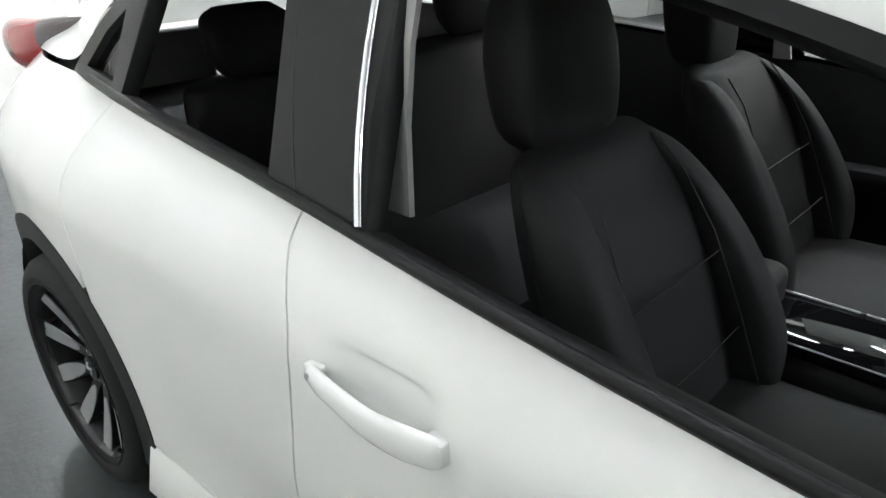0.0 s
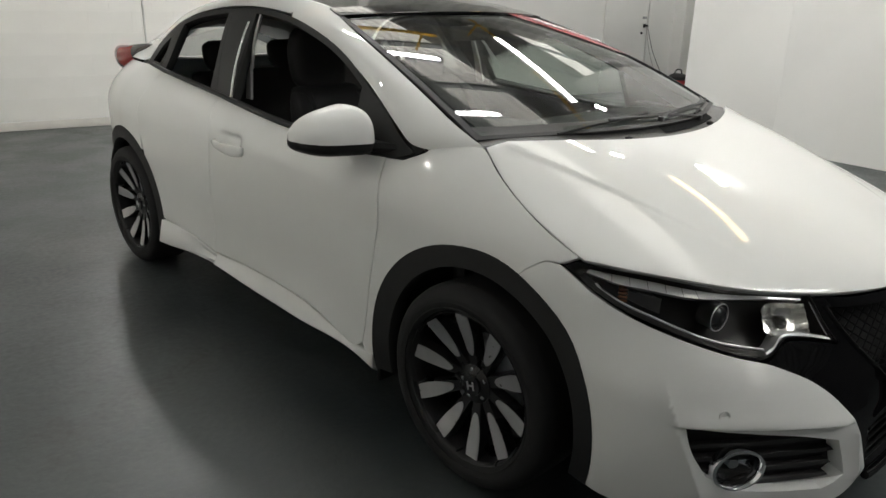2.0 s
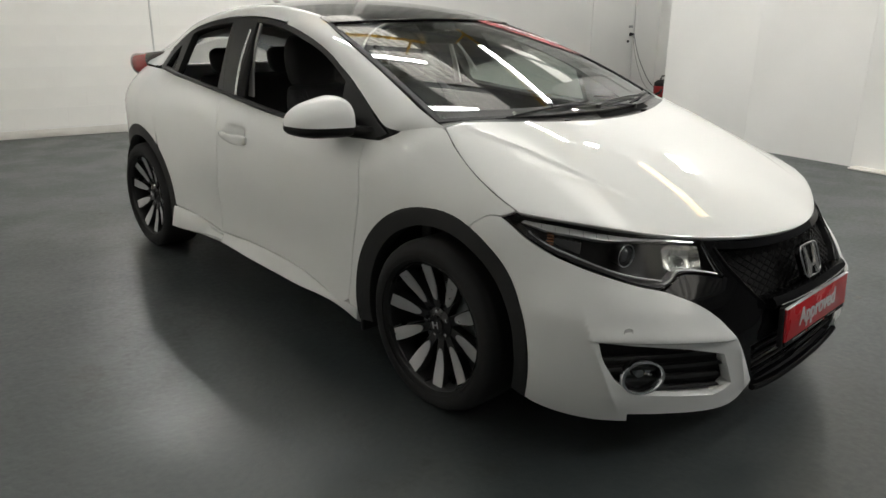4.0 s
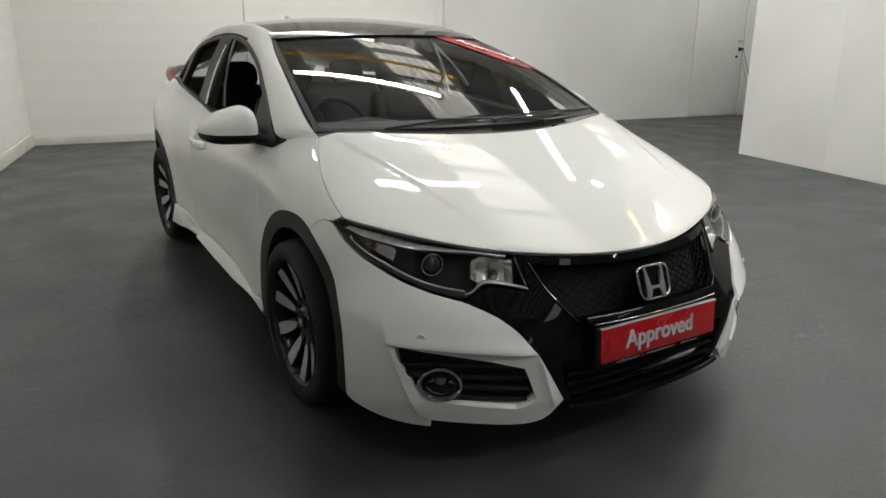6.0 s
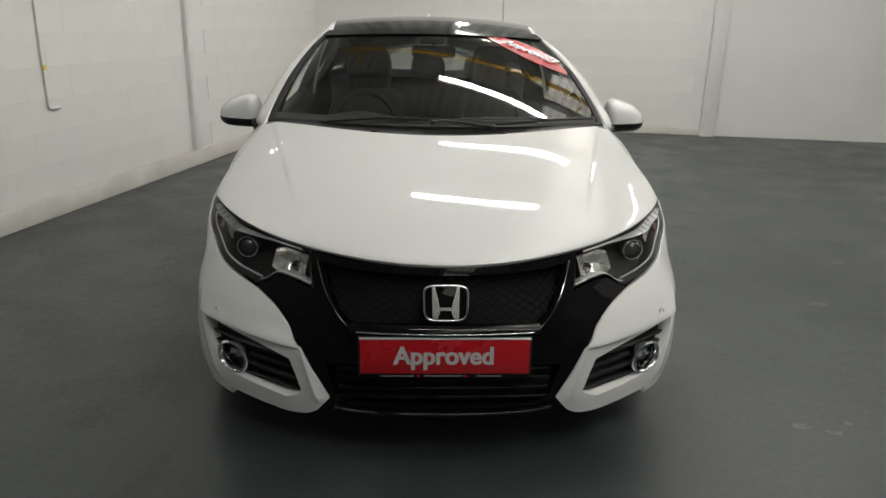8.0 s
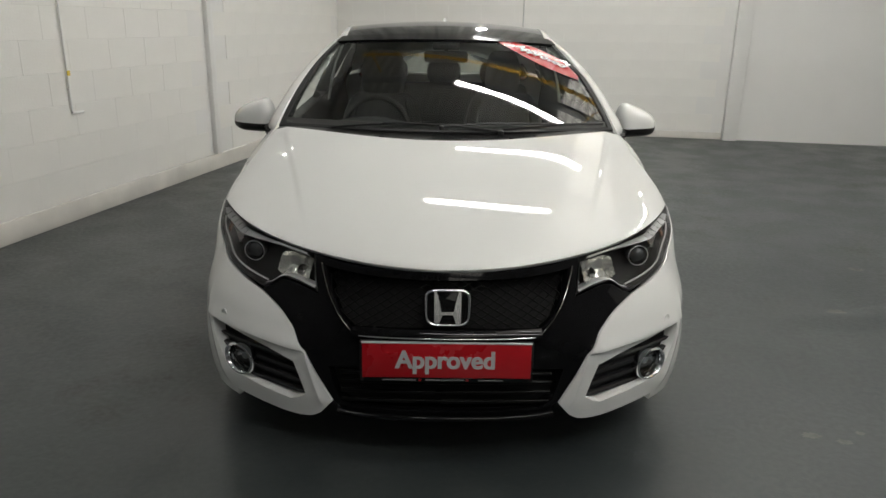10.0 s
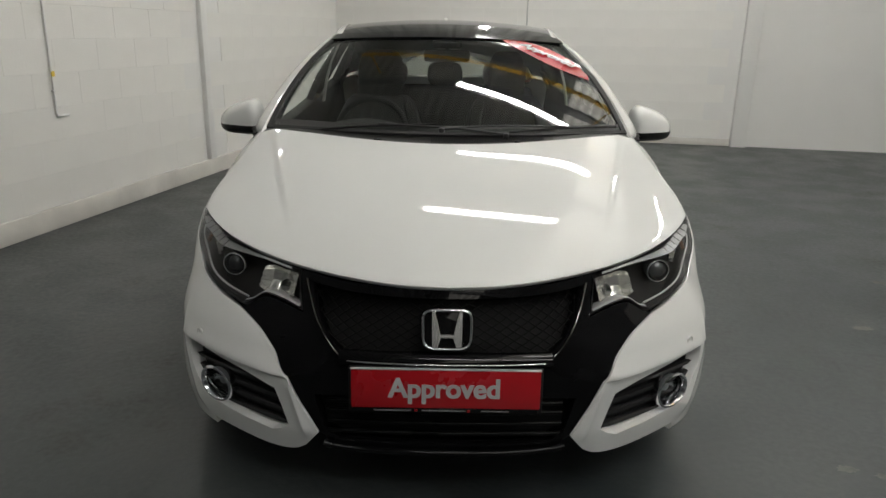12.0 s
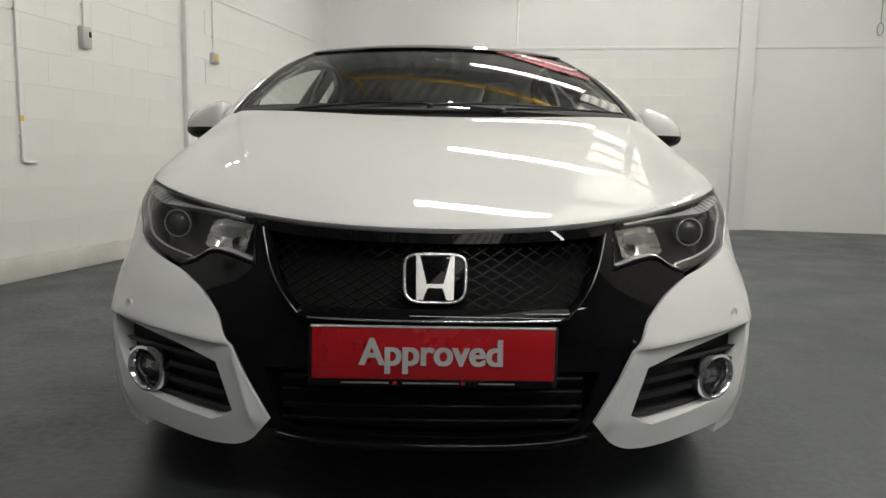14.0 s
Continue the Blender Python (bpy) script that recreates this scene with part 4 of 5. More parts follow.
for mir in (False, True):
    k = -1 if mir else 1
    lamp = panel("headlamp", lower_body, LAMP, LENS, car, mirror=mir, lift=-.001, depth=.004, gap=.0016, step=.03, label="clear headlamp with dark inside")
    lamp.visible_shadow = False
    panel("lamp_bowl", lower_body, inset_line(LAMP, .004), LAMP_DARK, lamp, mirror=mir, lift=-.075, depth=-.07, gap=0, step=.03)
    # bright trim along the top, the lower edge and the inner step
    rows = []
    for i in range(31):
        s = 1.19 - .66 * i / 30
        wide = .005 + .017 * ramp(s, .60, .95) * (1 - .6 * ramp(s, 1.09, 1.19))
        rows.append([skin(k * s, seam_z(s) - .010 - wide * f, -.006 - .016 * (1 - f) * ramp(wide, .004, .012)) for f in (0, .35, .7, 1)] + [skin(k * s, seam_z(s) - .011 - wide, -.030)])
    loft("lamp_rim", rows, LAMP_SILVER, lamp, "bright trim along the lamp's top")
    for i in range(6):
        s = 1.13 - .05 * i
        rod("rim_tick", [skin(k * s, seam_z(s) - .010, -.0195), skin(k * (s - .008), seam_z(s) - .031, -.004)], .0008, LAMP_DARK, lamp, sides=5)
    rod("lamp_strip", [skin(k * s, z, -.016) for s, z in low((.672, .617), (.77, .631), (.87, .652), (1.03, .689), (1.13, .722), (1.16, .742))], .0034, LAMP_SILVER, lamp)
    rows = [[skin(k * s, z, -.004), skin(k * s, z + .010, -.012), skin(k * s, z + .016, -.03)] for s, z in low((.668, .600), (.77, .615), (.87, .640), (1.045, .680), (1.15, .722), (1.2, .748))]
    loft("lamp_border", rows, LAMP_DARK, lamp)
    step_line = low((.672, .607), (.645, .615), (.605, .637), (.54, .633), (.462, .620))
    loft("lamp_step", [[skin(k * s, z - .002, -.008), skin(k * s, z + .003, -.010), skin(k * s, z + .010, -.030), skin(k * s, z + .013, -.050)] for s, z in step_line], LAMP_SILVER, lamp, "bright step along the lamp's foot")
    rod("inner_strip", [skin(k * s, z, -.012) for s, z in low((.497, seam_z(.497) - .016), (.480, .662), (.464, .628))], .0022, CHROME, lamp)
    m = frame_at(k * .801, .694, -.032)
    fr = Matrix.Translation(m.translation) @ Matrix.Rotation(radians(90 - k * 8), 4, "Z")
    rod("projector_ring", [fr @ Vector((-.014, .0345 * math.cos(j * math.tau / 40), .0345 * math.sin(j * math.tau / 40))) for j in range(40)], .0011, RING, lamp, sides=6, closed=True)
    lathe("projector_shroud", [(.037, .012), (.033, .006), (.031, -.03)], LAMP_DARK, lamp, fr, sides=36)
    lathe("projector_lens", [(.0325, .0), (.030, .010), (.023, .019), (.012, .024), (0, .026)], PROJECTOR, lamp, fr, sides=36)
    # faceted reflector beside it
    rows = []
    for i in range(13):
        f = i / 12
        row = []
        for j in range(9):
            g = j / 8
            s = .652 - .145 * f
            cut = 1 - (1 - min(1, f * 3.2)) ** 2
            z0, z1 = .650 - .012 * cut, seam_z(s) - .036 + .016 * cut
            deep = .02 + .032 * (1 - (2 * f - 1) ** 2) ** .6 * (1 - (2 * g - 1) ** 2) ** .5 + (.005 if i % 4 == 2 else 0) + (.003 if j % 3 == 1 else 0)
            row.append(skin(k * s, z0 + (z1 - z0) * g, -deep))
        rows.append(row)
    loft("reflector", rows, REFLECTOR, lamp, "faceted bright reflector")
    m2 = frame_at(k * .572, .668, -.06)
    fr2 = Matrix.Translation(m2.translation) @ Matrix.Rotation(radians(90 - k * 12), 4, "Z")
    lathe("bulb", [(.016, -.01), (.016, .014), (.011, .024), (0, .026)], CHROME_DARK, lamp, fr2, sides=16)
    bm = bmesh.new()
    for i in range(5):
        block(bm, (-.012, -.004, -.018 + i * .009), (.010, .004, -.012 + i * .009), .001, 1, frame_at(k * 1.085, .725, -.026))
    part("indicator", bm, AMBER, lamp, "amber indicator in the lamp's corner")
    rows = [[skin(k * (1.10 - .12 * i / 8), .690 + .035 * (1 - i / 8) + (seam_z(1.06) - .045 - .690) * j / 6, -.040 - (.012 if (i + j) % 2 else 0)) for j in range(7)] for i in range(9)]
    loft("corner_reflector", rows, CHROME_DARK, lamp, "dull faceted reflector behind the indicator")

# fog lamps and parking sensors
for k in (1, -1):
    m = frame_at(k * .745, .333, -.008)
    aim = Matrix.Translation(m.translation) @ Matrix.Rotation(radians(90 - k * 34), 4, "Z") @ Matrix.Diagonal((1, 1.22, 1, 1))
    fog = lathe("fog_lamp", [(.055, -.02), (.058, .004), (.056, .010), (.050, .012), (.045, .004), (.044, -.02)], CHROME, car, aim, "round fog lamp in a chrome ring", 40)
    lathe("fog_glass", [(.044, -.012), (.035, -.004), (.018, .0), (0, .001)], LENS, fog, aim, sides=32)
    lathe("fog_reflector", [(.044, -.014), (.036, -.03), (.018, -.042), (0, -.045)], CHROME, fog, aim, sides=12)
    lathe("fog_bulb", [(.012, -.04), (.012, -.018), (0, -.014)], STEEL, fog, aim, sides=12)
    m = frame_at(k * .803, .486, .001)
    aim = Matrix.Translation(m.translation) @ Matrix.Rotation(radians(90 - k * 40), 4, "Z")
    lathe("parking_sensor", [(.0125, -.004), (.0125, .0005), (.0105, .001), (.0100, -.001), (.0, -.0005)], PAINT, car, aim, sides=24)
    rod("sensor_ring", [aim @ Vector((-.0008, .0128 * math.cos(j * math.tau / 24), .0128 * math.sin(j * math.tau / 24))) for j in range(24)], .0009, PALE_GREY, car, sides=5, closed=True)

# windscreen, cowl and wipers
SCREEN = low((-.985, .055), (-.99, .5), (-.985, .985)) + low((-.5, .99), (.5, .99), (.985, .985)) + low((.99, .5), (.985, .055)) + low((.5, .06), (-.5, .06))
glass = panel("windscreen", screen, SCREEN, SCREEN_GLASS, car, gap=0, depth=.004, step=.07, aspect=.6)
glass.visible_shadow = False
band = low((-.992, .045), (-.992, .5), (-.985, .995)) + low((-.5, .996), (.5, .996), (.985, .995)) + low((.99, .5), (.985, .045)) + low((.5, .05), (-.5, .05))
inner_band = low((-.925, .085), (-.935, .2), (-.942, .5), (-.945, .8), (-.94, .89)) + low((-.5, .90), (.5, .90), (.94, .89)) + low((.945, .8), (.942, .5), (.935, .2), (.925, .085)) + low((.5, .072), (-.5, .072))
panel("screen_border", screen, band, GLOSS_BLACK, glass, holes=[inner_band], lift=-.005, depth=0, gap=0, step=.07, aspect=.6, label="black printed border of the glass")
rim_in = low((-.958, .05), (-.96, .5), (-.962, .97)) + low((-.5, .982), (.5, .982), (.962, .97)) + low((.96, .5), (.958, .05)) + low((.5, .055), (-.5, .055))
rim_out = low((-.985, .03), (-.992, .5), (-.992, .997)) + low((-.5, .998), (.5, .998), (.992, .997)) + low((.992, .5), (.985, .03)) + low((.5, .04), (-.5, .04))
panel("screen_seal", screen, rim_out, MATT_BLACK, glass, holes=[rim_in], lift=.005, depth=.010, gap=0, step=.07, aspect=.6, label="black rubber seal round the glass")
# leading edge of the glass roof, lapping over the windscreen's top
roof_lip = low((-.985, .905), (-.992, .95), (-.985, 1.0)) + low((-.5, 1.0), (.5, 1.0), (.985, 1.0)) + low((.992, .95), (.985, .905)) + low((.5, .905), (-.5, .905))
panel("roof_front_edge", screen, roof_lip, ROOF_GLASS, car, lift=.008, depth=.012, gap=0, step=.07, aspect=.6, label="black front edge of the glass roof")
# thin rod stands in for the bright reflection at the roof's front gap
rod("roof_edge_glint", [tuple(Vector(screen(-.975 + 1.95 * i / 24, .903)) + Vector((0, -.004, .009))) for i in range(25)], .0018, CHROME_DARK, car, "thin metal line in place of the bright reflection along the roof's front edge", sides=6)

def cowl_at(a, b):
    """Scuttle between the bonnet's rear edge and the glass."""
    x, y = -.729 + 1.458 * a, .152 - .232 * (1 - (2 * a - 1) ** 2)
    p = Vector(bonnet(x, y)) + Vector((0, 0, -.010))
    q = Vector(screen((2 * a - 1) * .99, .095)) + Vector((0, 0, .003))
    r = p.lerp(q, b)
    r.z -= .010 * math.sin(math.pi * b)
    return tuple(r)


loft("cowl", [[cowl_at(i / 40, j / 8) for j in range(9)] for i in range(41)], COWL_GREY, car, "grey-black plastic scuttle under the windscreen")
bm = bmesh.new()
for i in range(70):
    a = .46 + i * .0042
    p = Vector(cowl_at(a, .25))
    q = Vector(cowl_at(a, .75))
    tube_along(bm, [p + Vector((0, 0, .003)), q + Vector((0, 0, .003))], .0016, 4)
part("cowl_grille", bm, MATT_BLACK, car)


def wiper(a0, b0, a1, b1, pa, pb):
    """Arm from its pivot to the blade, and the blade that lies low on the glass."""
    def on(a, b, up):
        p, n = normal_at(screen, a, b, HEART)
        return p + n * up
    blade = rod("wiper_blade", [on(a0 + (a1 - a0) * i / 14, b0 + (b1 - b0) * i / 14 + .01 * math.sin(math.pi * i / 14), .007) for i in range(15)], .0042, MATT_BLACK, car, sides=6)
    mid = on((a0 + a1) / 2, (b0 + b1) / 2 + .010, .014)
    pivot = Vector(screen(pa, pb)) + Vector((0, 0, .012))
    rod("wiper_arm", arc(tuple(pivot), tuple(pivot.lerp(mid, .4) + Vector((0, 0, .008))), tuple(mid), n=6) + [tuple(mid)], .0048, SATIN_BLACK, blade, sides=6)
    lathe("wiper_pivot", [(.011, -.012), (.011, .003), (.007, .006), (.0, .007)], SATIN_BLACK, blade, Matrix.Translation(pivot) @ Matrix.Rotation(radians(90), 4, "Y"), sides=16)


wiper(-.66, .040, -.06, .100, .30, .030)
wiper(.32, .055, .93, .075, -.03, .060)
for a in (-.36, .36):
    p = Vector(cowl_at(.5 + a / 2, .1)) + Vector((0, 0, .006))
    lathe("washer_jet", [(.012, -.006), (.012, .004), (0, .010)], MATT_BLACK, car, Matrix.Translation(p) @ Matrix.Rotation(radians(90), 4, "Y"), sides=10)

# roof, pillars and rails
PAIRS = [(lower_body(1.648, .988), lower_body(1.825, .962)), (screen(-1, .12), cabin(.375, .975)), (screen(-1, .26), cabin(.46, 1.02)), (screen(-1, .5), cabin(.70, 1.145)), (screen(-1, .75), cabin(1.03, 1.258)), (screen(-1, 1), cabin(1.38, 1.326)),
         ((-.578, 1.5, 1.398), cabin(1.75, 1.345)), ((-.582, 1.9, 1.388), cabin(2.06, 1.322)), ((-.572, 2.3, 1.328), cabin(2.28, 1.270)), ((-.548, 2.62, 1.245), cabin(2.44, 1.172)),
         ((-.53, 2.88, 1.175), cabin(2.545, 1.060)), ((-.51, 3.05, 1.135), lower_body(4.40, 1.055)), ((-.49, 3.22, 1.10), lower_body(4.68, 1.045))]
ROOF_CROWN = spl((1.1, .026), (1.5, .036), (1.9, .050), (2.3, .090), (2.62, .143), (2.88, .162), (3.05, .15), (3.22, .11))
UP, DOWN = arc(*[p for p, _ in PAIRS], n=6) + [PAIRS[-1][0]], arc(*[q for _, q in PAIRS], n=6) + [PAIRS[-1][1]]


def over(p, c):
    """Point of the roof across from rail point p, c from 1 at that rail to -1 at the other."""
    return (p[0] * c, p[1] - .085 * (1 - ramp(p[1], 1.15, 1.9)) * (1 - c * c), p[2] + .002 + ROOF_CROWN(p[1]) * (1 - c * c))


for sx in (1, -1):
    rows = []
    for i, (p, q) in enumerate(zip(UP, DOWN)):
        p, q = Vector(p), Vector(q)
        d = q - p
        grow = ramp(i, -1, 7)
        out = Vector((-.8, -.1, .55)).normalized()
        w = d.length
        top = [p + Vector((.012, 0, -.012))] if i < 30 else [Vector(over(p, c)) + Vector((0, 0, h)) for c, h in ((.955, -.004), (.96, .003), (.98, .003))]
        rows.append([Vector((sx * v.x, v.y, v.z)) for v in top + [p + d * (j / 8) + out * (min(.16 * w, .014) * math.sin(math.pi * j / 8) ** .9 + .003) * grow for j in range(9)] + [q + Vector((.02, 0, 0))]])
    loft("roof_rail", rows, PAINT, car, "white pillar and roof rail")
edge = UP[29:]
rows = [[over(p, c) for c in [1 - 2 * j / 20 for j in range(21)]] for p in edge]
loft("roof_panel", [[over(p, .965 - 1.93 * j / 20) for j in range(21)] for p in edge[:35]], ROOF_GLASS, car, "black panoramic glass roof")
tailgate = loft("tailgate", rows[34:], PAINT, car, "white tailgate")
rod("antenna", [(0, 2.36, 1.405), (0, 2.42, 1.44), (0, 2.48, 1.452)], .014, PAINT, car)
end = rows[-1]
back = [[(x * (1 + .04 * b), y + .12 * b * (2 - b), z - (z - 1.03) * b) for x, y, z in end] for b in (0, .25, .5, .75, 1)]
loft("rear_window", back, PRIVACY_GLASS, car)

# black window band with its panes
upper = low((2.545, 1.060), (2.44, 1.172), (2.28, 1.270), (2.06, 1.322), (1.75, 1.345), (1.45, 1.334), (1.15, 1.287), (.84, 1.202), (.55, 1.066), (.44, .999), (.385, .968), (.356, .954), (.354, .949))
lower = [(y, belt(y)) for y in [.358, .365, .38, .41, .43, .47] + [.55 + 1.95 * i / 24 for i in range(25)]]
band_line = upper[:-1] + lower
top_of = spl(*[(y, z) for y, z in upper[:-12][::-1] if y < 2.5])
FRONT_PANE = [(y, belt(y) + .018) for y in [.66 + .855 * i / 12 for i in range(13)]] + [(y, top_of(y) - .020) for y in [1.605 - .925 * i / 14 for i in range(15)]]
REAR_PANE = [(y, belt(y) + .018) for y in [1.742 + .518 * i / 8 for i in range(9)]] + [(y, top_of(y) - .022) for y in [2.25 - .395 * i / 8 for i in range(9)]]
QUARTER = low((2.31, 1.068), (2.465, 1.078)) + low((2.40, 1.150), (2.335, 1.195)) + [(2.318, 1.13)]
for mir in (False, True):
    frame_ob = panel("window_frame", cabin, band_line, FRAME_BLACK, car, holes=[FRONT_PANE, REAR_PANE, QUARTER], mirror=mir, gap=0, lift=.007, depth=.034, step=.05, label="black window surround")
    for nm, ln, gl in (("front_side_window", FRONT_PANE, SIDE_GLASS), ("rear_side_window", REAR_PANE, PRIVACY_GLASS), ("quarter_window", QUARTER, PRIVACY_GLASS)):
        if nm != "quarter_window" and not mir:
            continue  # lowered into the door
        g = panel(nm, cabin, inset_line(ln, -.004), gl, frame_ob, mirror=mir, gap=0, lift=-.008, depth=.003, step=.06)
        g.visible_shadow = False
    k = 1 if mir else -1
    slant = lambda y, g, out, zs: [(k * (abs(cabin(y + g * (z - .99), z)[0]) + out), y + g * (z - .99), z) for z in zs]
    rod("pillar_seam", slant(1.664, .47, .0055, (.99, 1.05, 1.1, 1.15, 1.2, 1.25, 1.3, 1.335)), .003, MATT_BLACK, frame_ob)
    rod("chrome_strip", slant(1.526, .34, .009, (.995, 1.05, 1.1, 1.15, 1.2, 1.25, 1.29)), .0065, CHROME, frame_ob, "bright strip on the door pillar")
    rod("belt_moulding", [(k * (abs(cabin(y, belt(y) + .012)[0]) + .008), y, belt(y) + .012) for y in [.60 + 1.85 * i / 20 for i in range(21)]], .010, FRAME_BLACK, frame_ob, "black weather strip")

both("sail_corner", lower_body, [(1.838, .957), (1.848, .945), (1.90, .9225), (1.974, .9185), (1.978, .938), (1.92, .962), (1.86, .968)], FRAME_BLACK, car, lift=.005, depth=.012, gap=0, step=.02)

# door handles, mirrors, rear lamps, mud flaps
for mir, door in zip((False, True), doors):
    k = -1 if mir else 1
    rows = []
    tail, tip = skin(k * 3.052, .820), skin(k * 2.806, .812)
    outward = Vector((-k, 0, 0))
    widen = spl((0, .009), (.08, .0145), (.3, .0185), (.6, .0225), (.85, .0235), (.97, .017), (1, .010))
    rise = spl((0, .003), (.08, .010), (.3, .017), (.6, .021), (.85, .013), (.97, .005), (1, .002))
    for i in range(31):
        f = i / 30
        mid = tail.lerp(tip, f) + Vector((0, 0, -.006 * math.sin(math.pi * f)))
        rows.append([mid + outward * (rise(f) + (.011 if 0 < i < 30 else .003) * math.copysign(abs(math.cos(a)) ** .8, math.cos(a))) + Vector((0, .1, 1)).normalized() * widen(f) * math.sin(a) for a in [j * math.tau / 18 for j in range(18)]])
    loft("door_handle", rows, PAINT, door, "white door handle", closed=True, caps=True)
    for f, wd in ((.05, .014), (.93, .020)):
        mid = tail.lerp(tip, f)
        part("handle_foot", block(bmesh.new(), mid - Vector((.012, .016, wd * .8)), mid + Vector((.012, .016, wd * .8)), .006), PAINT, door)
    lathe("door_lock", [(.006, 0), (.006, .002), (0, .002)], STEEL, door, Matrix.Translation(skin(k * 3.036, .819, .0205)) @ (Matrix.Rotation(math.pi, 4, "Z") if mir else Matrix()), sides=12)

for k in (-1, 1):
    mirror_ob = empty("wing_mirror", "white wing mirror with a black lower shell")
    mirror_ob.parent = car
    c = Vector((k * .938, .645, .962))

    def egg(name, lo_a, hi_a, top, foot, grow, material):
        """A mirror housing: blunt and tall at its inner end, rounded off and lower at the outer one."""
        rows = []
        for i in range(33):
            u = -1 + 2 * i / 32
            end = max(1 - abs(u) ** (6.0 if u < 0 else 3.2), 0) ** .5
            ring = []
            for j in range(25):
                a = radians(lo_a + (hi_a - lo_a) * j / 24)
                ca, sa = math.cos(a), math.sin(a)
                fwd = abs(ca) ** (.66 if ca > 0 else .45) * (.122 if ca > 0 else .062)
                up = abs(sa) ** .70 * (top - .034 * max(0, u + .55) ** 1.2 if sa > 0 else foot)
                ring.append(c + Vector((k * u * .108 * grow, .045 * u + (-fwd if ca > 0 else fwd) * end * grow, math.copysign(up, sa) * end * grow)))
            rows.append(ring)
        return loft(name, rows, material, mirror_ob)

    egg("mirror_shell", 0, 180, .112, .02, 1.0, PAINT)
    egg("mirror_base", -180, 0, .05, .046, 1.012, FRAME_BLACK)
    glass_at = Matrix.Translation(c + Vector((-k * .010, .036, .022))) @ Matrix.Rotation(radians(k * 21), 4, "Z")
    oval = [(math.copysign(abs(math.cos(a)) ** .6, math.cos(a)), math.copysign(abs(math.sin(a)) ** .6, math.sin(a))) for a in [j * math.tau / 32 for j in range(32)]]
    loft("mirror_glass", [[glass_at @ Vector((u * .070 * e, .0, v * .041 * e)) for u, v in oval] for e in (1, .5, .02)], MIRROR, mirror_ob, closed=True)
    loft("mirror_rim", [[glass_at @ Vector((u * .075 * e, y, v * .045 * e)) for u, v in oval] for e, y in ((1.0, -.02), (1.0, .004), (.93, .004), (.93, -.004))], SATIN_BLACK, mirror_ob, closed=True)
    arm = []
    for x, y0, y1, z0, z1 in ((.775, .37, .62, .940, .962), (.805, .37, .63, .940, .964), (.835, .44, .64, .937, .966), (.87, .51, .66, .932, .962), (.92, .55, .68, .928, .955)):
        arm.append([Vector((k * x, y0 + (y1 - y0) * f, z)) for f, z in ((0, .5 * (z0 + z1)), (.12, z1), (.88, z1), (1, .5 * (z0 + z1)), (.88, z0), (.12, z0))])
    loft("mirror_arm", arm, FRAME_BLACK, mirror_ob, closed=True, caps=True)
    stations = [(2.74, .600, 1.140, .006, .006), (2.82, .612, 1.118, .028, .026), (2.90, .628, 1.088, .044, .050), (2.98, .640, 1.066, .054, .062), (3.08, .645, 1.056, .056, .066), (3.16, .630, 1.054, .050, .064), (3.24, .600, 1.052, .034, .052), (3.27, .585, 1.052, .010, .02)]
    rows = []
    for y, x, z, hw, hh in arc(*stations, n=5) + [stations[-1]]:
        rows.append([Vector((k * (x + hw * math.copysign(abs(math.cos(a)) ** .8, math.cos(a)) * (1 - .35 * max(0, -math.sin(a)))), y, z + hh * math.copysign(abs(math.sin(a)) ** .7, math.sin(a)))) for a in [j * math.tau / 28 for j in range(28)]])
    tail_lamp = loft("rear_lamp", rows[11:], RED_LENS, car, "red rear lamp with a smoked front", closed=True, caps=True)
    loft("smoked_lens", rows[:12], SMOKED, tail_lamp, "dark smoked part of the lamp", closed=True, caps=True)
    part("mud_flap", block(bmesh.new(), (k * .70, .462, .14), (k * .872, .482, .42), .006), MATT_BLACK, car)

# underside and cabin
part("underbody", block(bmesh.new(), (-.60, -.70, .17), (.60, 3.2, .22), .02), DARK, car)
part("engine_bay", block(bmesh.new(), (-.50, -.66, .22), (.50, .10, .60), .03), DARK, car)
part("sill_box", block(bmesh.new(), (-.845, .50, .20), (.845, 2.12, .30), .02), DARK, car)
part("cabin_floor", block(bmesh.new(), (-.80, .35, .28), (.80, 3.1, .33), .02), TRIM, car)
part("luggage_cover", block(bmesh.new(), (-.62, 2.55, .82), (.62, 3.2, .86), .02), TRIM, car)
part("bulkhead", block(bmesh.new(), (-.78, .16, .3), (.78, .22, .90), .02), TRIM, car)
rows = []
for i in range(21):
    x = -.74 + 1.48 * i / 20
    hood_z = .05 * bump(x, -.36, .2)
    rows.append([(x, .10 - .2 * (1 - (x / .74) ** 2), .945), (x, .30, .962 + hood_z * .4), (x, .52, .955 + hood_z), (x, .66, .93 + hood_z), (x, .70, .86), (x, .66, .70), (x, .60, .45)])
loft("dashboard", rows, TRIM, car, "dark dashboard")
ring = [(-.36 + .168 * math.cos(a), .82 + .066 * math.sin(a), .90 + .158 * math.sin(a)) for a in [j * math.tau / 40 for j in range(40)]]
wheel_ob = rod("steering_wheel", ring, .015, TRIM, car, "dark steering wheel", sides=10, closed=True)
for a in (math.pi, 0, -math.pi / 2):
    rod("wheel_spoke", [(-.36, .80, .90), (-.36 + .163 * math.cos(a), .82 + .065 * math.sin(a), .90 + .153 * math.sin(a))], .016, TRIM, wheel_ob, sides=8)
